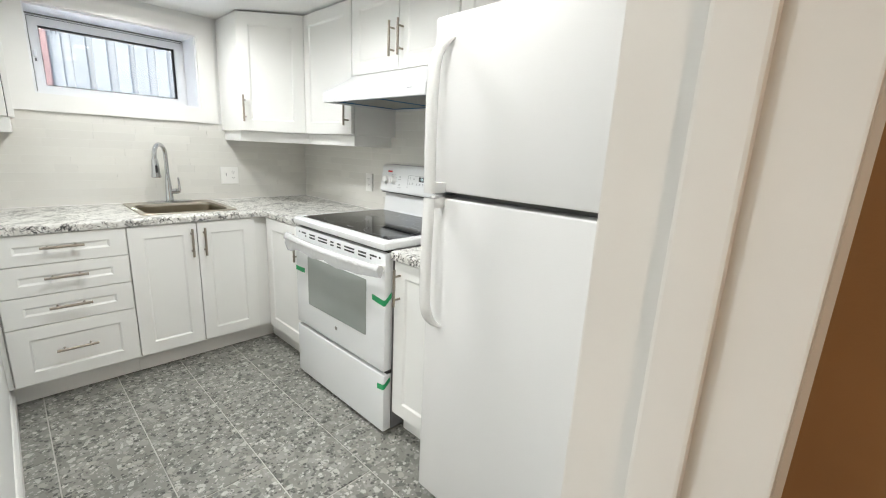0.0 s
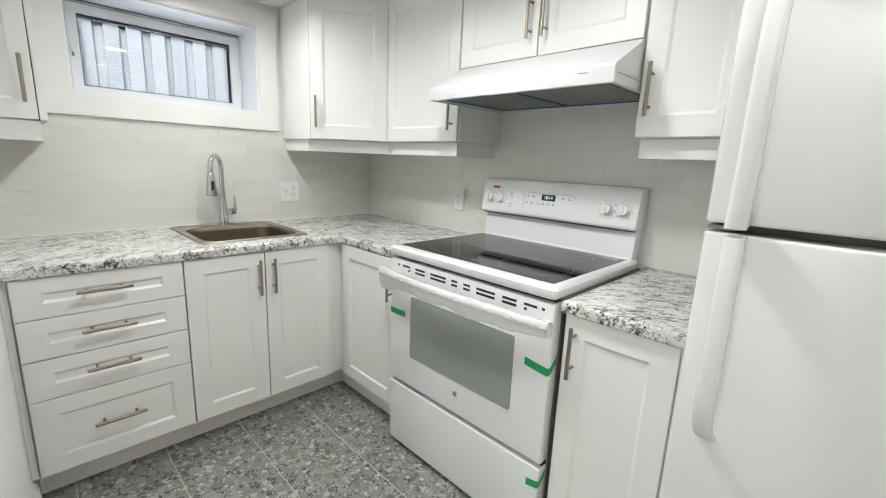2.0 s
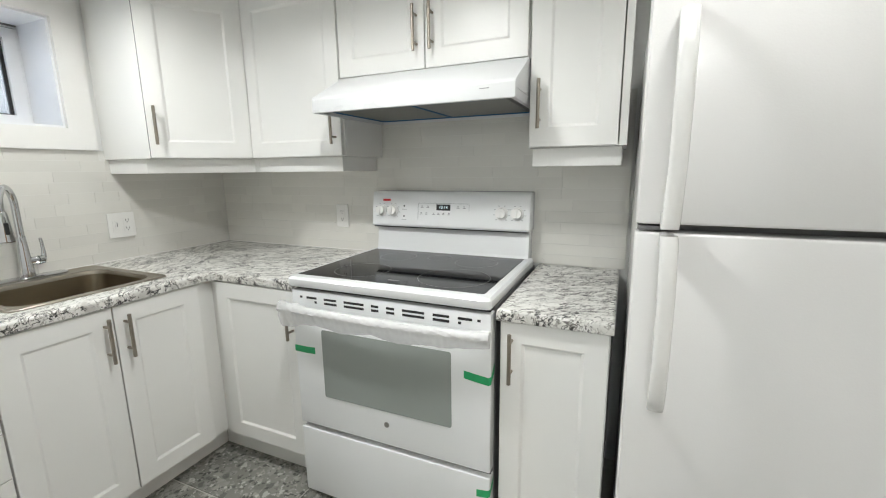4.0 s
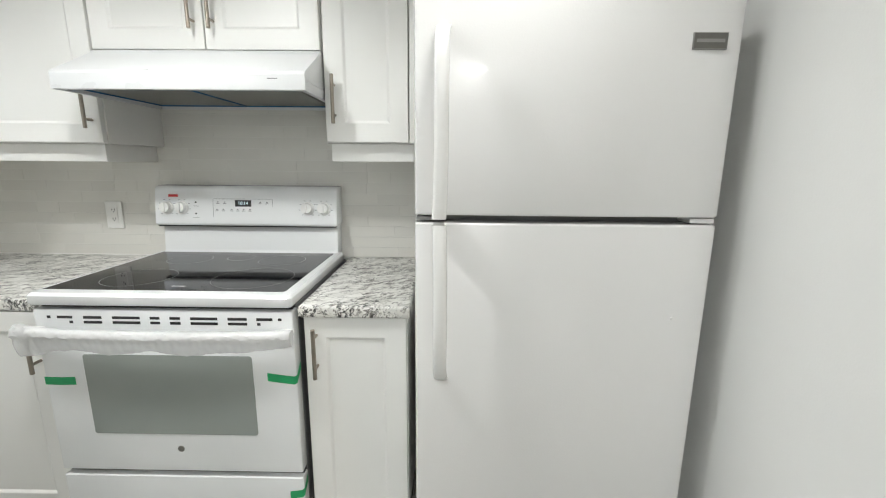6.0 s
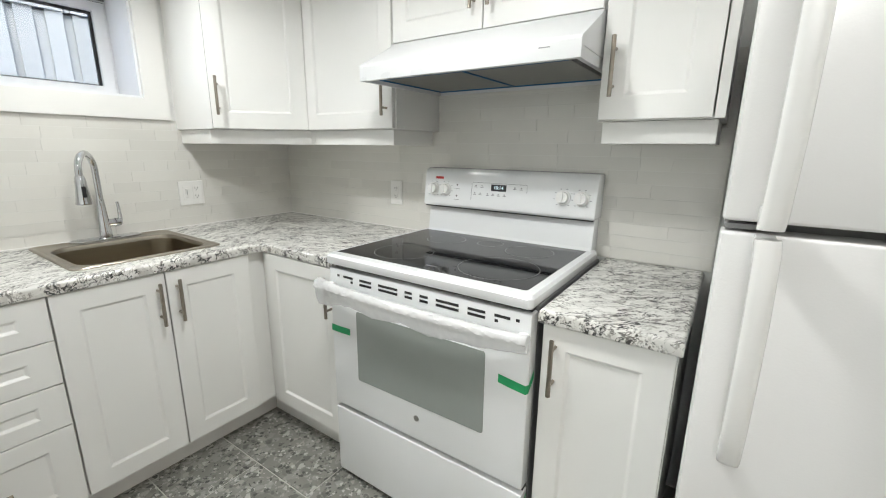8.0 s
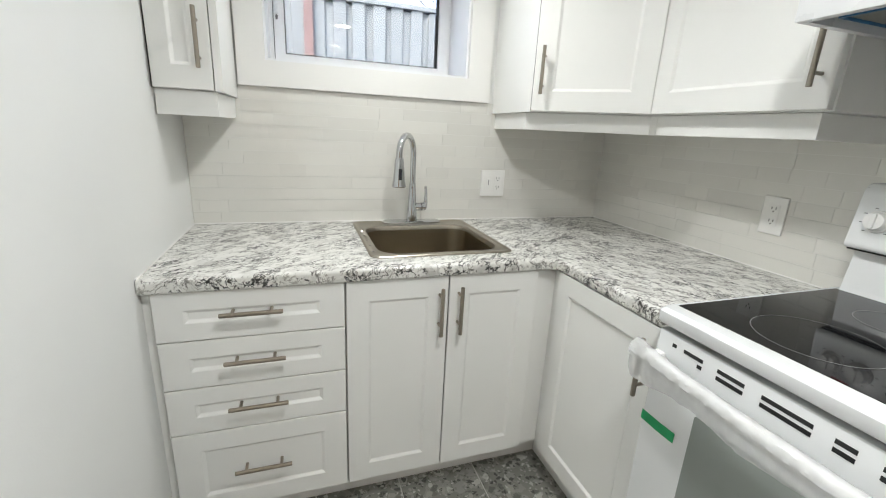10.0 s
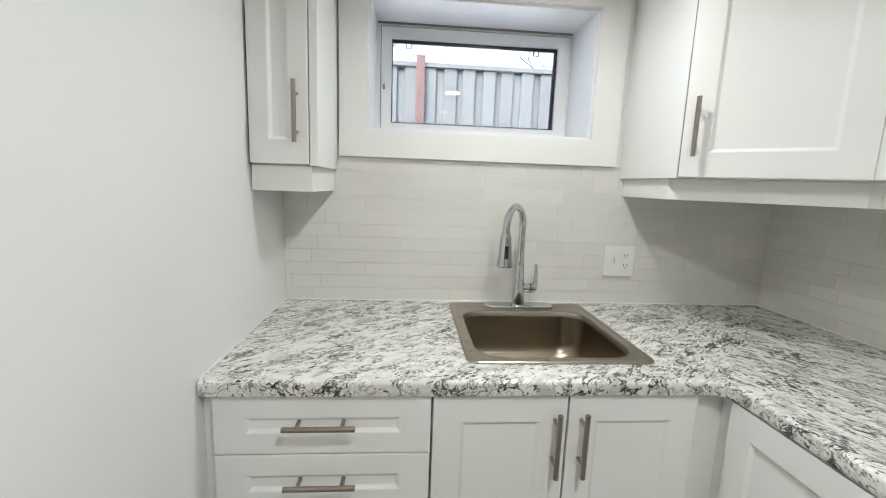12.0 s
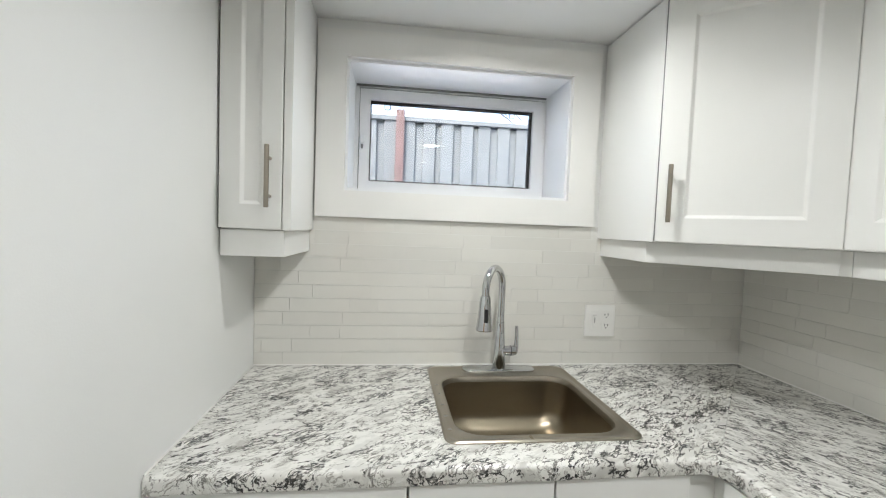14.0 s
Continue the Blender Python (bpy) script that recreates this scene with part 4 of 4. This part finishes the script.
# thin crumpled film round the handle, hanging loose below it
secs = []
for k in range(161):
    f = k / 160
    bunch = max(0, 1 - f / 0.16)
    loose = 0.028 + 0.010 * noise.noise((f * 7, 2, 5)) + 0.003 * noise.noise((f * 19, 4, 1)) + 0.020 * bunch - 0.016 * max(0, (f - 0.8) / 0.2)
    sec = []
    for j in range(25):
        ang = 2 * math.pi * j / 24
        u, v = (0.017 + 0.006 * bunch) * math.cos(ang), (0.019 + 0.006 * bunch) * math.sin(ang)
        if v < 0:
            v -= loose * abs(math.sin(ang)) ** 1.5
            u *= 0.75
        w = 0.0020 + 0.0020 * bunch
        crease = abs(noise.noise((f * 34, j * 0.45, 3))) * 1.6 - 0.4
        sec.append((bow(f) + u + w * (noise.noise((f * 58, j * 0.8, 1)) - crease), Z(0.840) + v + w * (noise.noise((f * 52, j * 0.7, 8)) + 0.5 * crease)))
    secs.append((-0.022 + 0.778 * f, sec[:24]))
part("wrapping", bowed(secs, True), WRAP, od, "crumpled translucent plastic film", True)
# warming drawer and tapes
dw = part("drawer", box(0.004, SW - 0.004, SF, -0.618, Z(0.086), Z(0.360), 0.006, 3), APPL, rg, "white storage drawer", True)
# dark filling paints the shade between oven door and drawer
box_part("drawer_gap_shade", rg, (0.008, SW - 0.008, -0.640, -0.617, Z(0.3605), Z(0.3775)), DARK)


def tape(parent, pts, h):
    """A strip of thin tape along points, standing on edge."""
    bm = bmesh.new()
    vs = [(bm.verts.new((x, y, z + h / 2)), bm.verts.new((x, y, z - h / 2))) for x, y, z in pts]
    for a, b in zip(vs, vs[1:]):
        bm.faces.new((a[0], b[0], b[1], a[1]))
    return part("tape", bm, GREEN, parent, "green painter's tape")


SR = SW - 0.0028
tape(od, [(0.003, SF - 0.0012, Z(0.678)), (0.05, SF - 0.001, Z(0.677)), (0.095, SF - 0.0012, Z(0.679))], 0.025)
tape(od, [(0.666, SF - 0.0012, Z(0.700)), (0.70, SF - 0.0012, Z(0.695)), (0.7455, SF - 0.0014, Z(0.690)), (SR, SF + 0.003, Z(0.693)), (SR, SF + 0.035, Z(0.722))], 0.026)
tape(dw, [(0.708, SF - 0.0012, Z(0.300)), (0.7455, SF - 0.0014, Z(0.306)), (SR, SF + 0.003, Z(0.309)), (SR, SF + 0.035, Z(0.335))], 0.026)

# ---- range hood ----
hd = thing("range_hood", pose(1.103, 0, 1.525), "white enamel under-cabinet range hood with grey filters", "range hood")
HW = 0.757
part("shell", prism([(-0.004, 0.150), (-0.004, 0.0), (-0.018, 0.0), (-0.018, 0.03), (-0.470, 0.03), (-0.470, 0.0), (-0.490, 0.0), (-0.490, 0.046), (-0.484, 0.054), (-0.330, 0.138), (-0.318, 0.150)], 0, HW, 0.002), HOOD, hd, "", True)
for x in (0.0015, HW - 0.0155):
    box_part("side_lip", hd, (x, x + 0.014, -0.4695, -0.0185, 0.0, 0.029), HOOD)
for a, b in ((0.045, 0.372), (0.380, 0.707)):
    fl = box_part("filter", hd, (a, b, -0.430, -0.06, 0.010, 0.026), FILTER, 0.002, "grey mesh grease filter")
    for q in ((a, b, -0.436, -0.431), (a, b, -0.059, -0.053), (a - 0.004, a - 0.0005, -0.436, -0.053)):
        box_part("film_edge", hd, (q[0], q[1], q[2], q[3], 0.006, 0.027), BLUE, 0, "blue protective film edge")
for x in (0.19, 0.565):
    part("lamp_lens", cyl((x, -0.452, 0.023), (x, -0.452, 0.030), 0.016, seg=20), GREYM, hd)
part("lettering_bar", box(0.646, 0.676, -0.4908, -0.4898, 0.031, 0.0335), GREYPRINT, hd, "small grey maker's lettering")

# ---- fridge ----
FX0, FX1, FF = 2.203, 2.926, -0.789
fr = thing("fridge", pose(FX0, 0, FLOOR), "white top-freezer refrigerator with two doors", "refrigerator")
FW = FX1 - FX0
part("cabinet", box(0.004, FW - 0.004, -0.715, -0.045, 0.03, Z(1.655), 0.006, 3), FRIDGE, fr, "", True)
for x in (0.06, FW - 0.06):
    for y in (-0.66, -0.12):
        part("foot", cyl((x, y, 0), (x, y, 0.032), 0.02, seg=12), BLACK, fr)
part("grille", box(0.02, FW - 0.02, -0.745, -0.716, 0.025, 0.085, 0.004), GREYM, fr)
dz = (1.178, 1.196)


def fridge_door(z0, z1):
    """A softly domed door with rounded edges."""
    bm = bmesh.new()
    prof = [(0.0, -0.722), (0.0, FF + 0.016), (0.004, FF + 0.006), (0.014, FF + 0.0015)]
    n = 14
    prof += [(0.014 + (FW - 0.028) * k / n, FF + 0.0015 - 0.0055 * math.sin(math.pi * k / n)) for k in range(1, n)]
    prof += [(FW - 0.014, FF + 0.0015), (FW - 0.004, FF + 0.006), (FW, FF + 0.016), (FW, -0.722)]
    bm = prism(prof, z0, z1, axis="z")
    es = [e for e in bm.edges if abs(e.verts[0].co.z - e.verts[1].co.z) < 1e-6]
    bmesh.ops.bevel(bm, geom=es, offset=0.006, segments=3, affect="EDGES", profile=0.5)
    return bm


f1 = part("freezer_door", fridge_door(Z(dz[1]), Z(1.672)), FRIDGE, fr, "", True)
f2 = part("fridge_door", fridge_door(0.075, Z(dz[0])), FRIDGE, fr, "", True)
part("door_seal", box(0.012, FW - 0.012, -0.7215, -0.7155, 0.09, Z(1.66)), GREYM, fr)
part("hinge", box(FW - 0.062, FW - 0.004, -0.778, -0.716, Z(dz[0]) + 0.003, Z(dz[1]) - 0.003, 0.003), HANDLE_W, fr, "white middle hinge")
part("latch_block", box(0.004, 0.052, -0.775, -0.716, Z(dz[0]) + 0.004, Z(dz[1]) - 0.005, 0.002), GREYM, fr)
part("hinge_cap", box(FW - 0.10, FW - 0.01, -0.78, -0.66, Z(1.673), Z(1.69), 0.005), HANDLE_W, fr, "white top hinge cover")


def fridge_handle(door, a, b):
    """A curved strap handle that stands off the door and bends into it at its far end, from z = a at the joint to b."""
    s = 1 if b > a else -1
    ln = abs(b - a)
    bm = bmesh.new()
    path = [(0.0, FF - 0.052), (0.02, FF - 0.055), (ln * 0.3, FF - 0.060), (ln * 0.6, FF - 0.061), (ln * 0.80, FF - 0.057), (ln * 0.88, FF - 0.048), (ln * 0.94, FF - 0.033), (ln * 0.98, FF - 0.015), (ln, FF + 0.001)]
    hx = [0.060, 0.062, 0.064, 0.064, 0.064, 0.064, 0.065, 0.066, 0.068]
    rings = []
    for (u, y), x in zip(path, hx):
        w, th = 0.0165, 0.0125
        rings.append([bm.verts.new((x + px, y + py, a + s * u)) for px, py in rounded(-w, w, -th, th, 0.009, 3)])
    for p, q in zip(rings, rings[1:]):
        for k in range(len(p)):
            bm.faces.new((p[k], p[(k + 1) % len(p)], q[(k + 1) % len(q)], q[k]))
    bm.faces.new(rings[0]), bm.faces.new(rings[-1])
    add_box(bm, 0.046, 0.072, FF - 0.048, FF + 0.004, min(a, a + s * 0.03), max(a, a + s * 0.03), 0.003)
    return part("handle", bm, HANDLE_W, door, "white moulded door handle", True)


fridge_handle(f1, Z(dz[1]) - 0.002, Z(1.612))
fridge_handle(f2, Z(dz[0]) + 0.002, Z(0.775))
bd = part("badge", box(0.610, 0.685, FF - 0.004, FF + 0.002, Z(1.566), Z(1.601), 0.001), SILVER, f1, "dark silver badge")
part("badge_face", box(0.612, 0.683, FF - 0.0046, FF - 0.0035, Z(1.568), Z(1.599)), BADGE, bd)
part("badge_bar", box(0.617, 0.678, FF - 0.0052, FF - 0.0044, Z(1.5805), Z(1.5875)), SILVER, bd, "pale bar on the badge")
part("plug", cyl((0.640, FF + 0.001, Z(0.945)), (0.640, FF - 0.004, Z(0.945)), 0.005, 0.004, 12), HANDLE_W, f2, "small white door plug", True)


# ---- backsplash tiles ----
PITCH, LENGTHS, TH = 0.0456, (0.0975, 0.195, 0.195, 0.2925), 0.0068


def tile_mesh(w, h):
    bm = box(-w / 2, w / 2, -TH, 0, -h / 2, h / 2)
    f = min(bm.faces, key=lambda q: q.calc_center_median().y)
    es = [e for e in f.edges if abs(e.verts[0].co.z - e.verts[1].co.z) < 1e-6]
    bmesh.ops.bevel(bm, geom=es, offset=0.0013, segments=2, affect="EDGES")
    me = bpy.data.meshes.new("tile")
    bmesh.ops.recalc_face_normals(bm, faces=bm.faces)
    bm.to_mesh(me)
    bm.free()
    me.materials.append(TILE)
    return me


MESHES = {}


def tile_wall(parent, m, length, top_of):
    """Rows of long tiles of mixed lengths along x; top_of(x) gives the height to which they reach."""
    rt = random.Random(int(length * 1000))
    z = 0.9165
    while z < 1.60:
        x = -0.195 * rt.random()
        while x < length:
            run = rt.choice(LENGTHS)
            a, b = max(x, 0.001), min(x + run, length) - 0.0007
            cuts = sorted({a, b, *[c for c in top_of.edges if a < c < b and z + PITCH > min(top_of.heights)]})
            for u, v in zip(cuts, cuts[1:]):
                h = min(PITCH - 0.0018, top_of((u + v) / 2) - z)
                if v - u > 0.008 and h > 0.006:
                    key = (round(v - u, 4), round(h, 4))
                    if key not in MESHES:
                        MESHES[key] = tile_mesh(*key)
                    ob = new("tile", MESHES[key])
                    ob.parent = parent
                    ob.matrix_world = m @ pose((u + v) / 2, -0.0010 + rt.uniform(-0.0001, 0.0001), z + h / 2, rt.uniform(-0.05, 0.05), 0, rt.uniform(-0.03, 0.03))
            x += run
        z += PITCH


class Steps:
    """A height that changes at given edges."""

    def __init__(self, edges, heights):
        self.edges, self.heights = edges, heights

    def __call__(self, x):
        return self.heights[sum(x > e for e in self.edges)]


structure("backsplash_bed_west", box(0.0005, 0.0064, LEFT_Y + 0.001, -0.004, 0.9155, 1.4165), GROUT, "pale grout bed of the backsplash", "backsplash")
structure("backsplash_bed_north", box(0.004, 2.196, -0.0064, -0.0005, 0.9155, 1.60), GROUT, "pale grout bed of the backsplash", "backsplash")
tile_wall(wall_west, pose(0.0005, LEFT_Y, 0, 0, 0, 90), -LEFT_Y - 0.007, Steps((0.189, 1.155), (1.372, 1.416, 1.372)))
tile_wall(wall_north, pose(0, -0.0005, 0), 2.194, Steps((1.10, 1.862, 2.172), (1.372, 1.56, 1.372, 1.60)))

# ---- floor tiles ----
TW, TLEN, JOINT = 0.287, 0.59, 0.004
me = bpy.data.meshes.new("tile")
bm = box(0, TLEN - JOINT, 0, TW - JOINT, -0.003, 0.0, 0.0012, 1)
bm.to_mesh(me), bm.free()
me.materials.append(TERRAZZO)
rt = random.Random(2)
for j in range(-12, 5):
    for i in range(-2, 7):
        x, y = 0.797 + TLEN * i + (0.295 if j % 2 else 0.0), -1.682 + TW * j
        if x > 4.3 or y < BACK_Y or y > -0.2 or x < -0.4:
            continue
        ob = new("tile", me)
        ob.parent = floor
        ob.matrix_basis = pose(x, y, FLOOR + rt.uniform(-0.0003, 0.0003), 0, 0, 0)
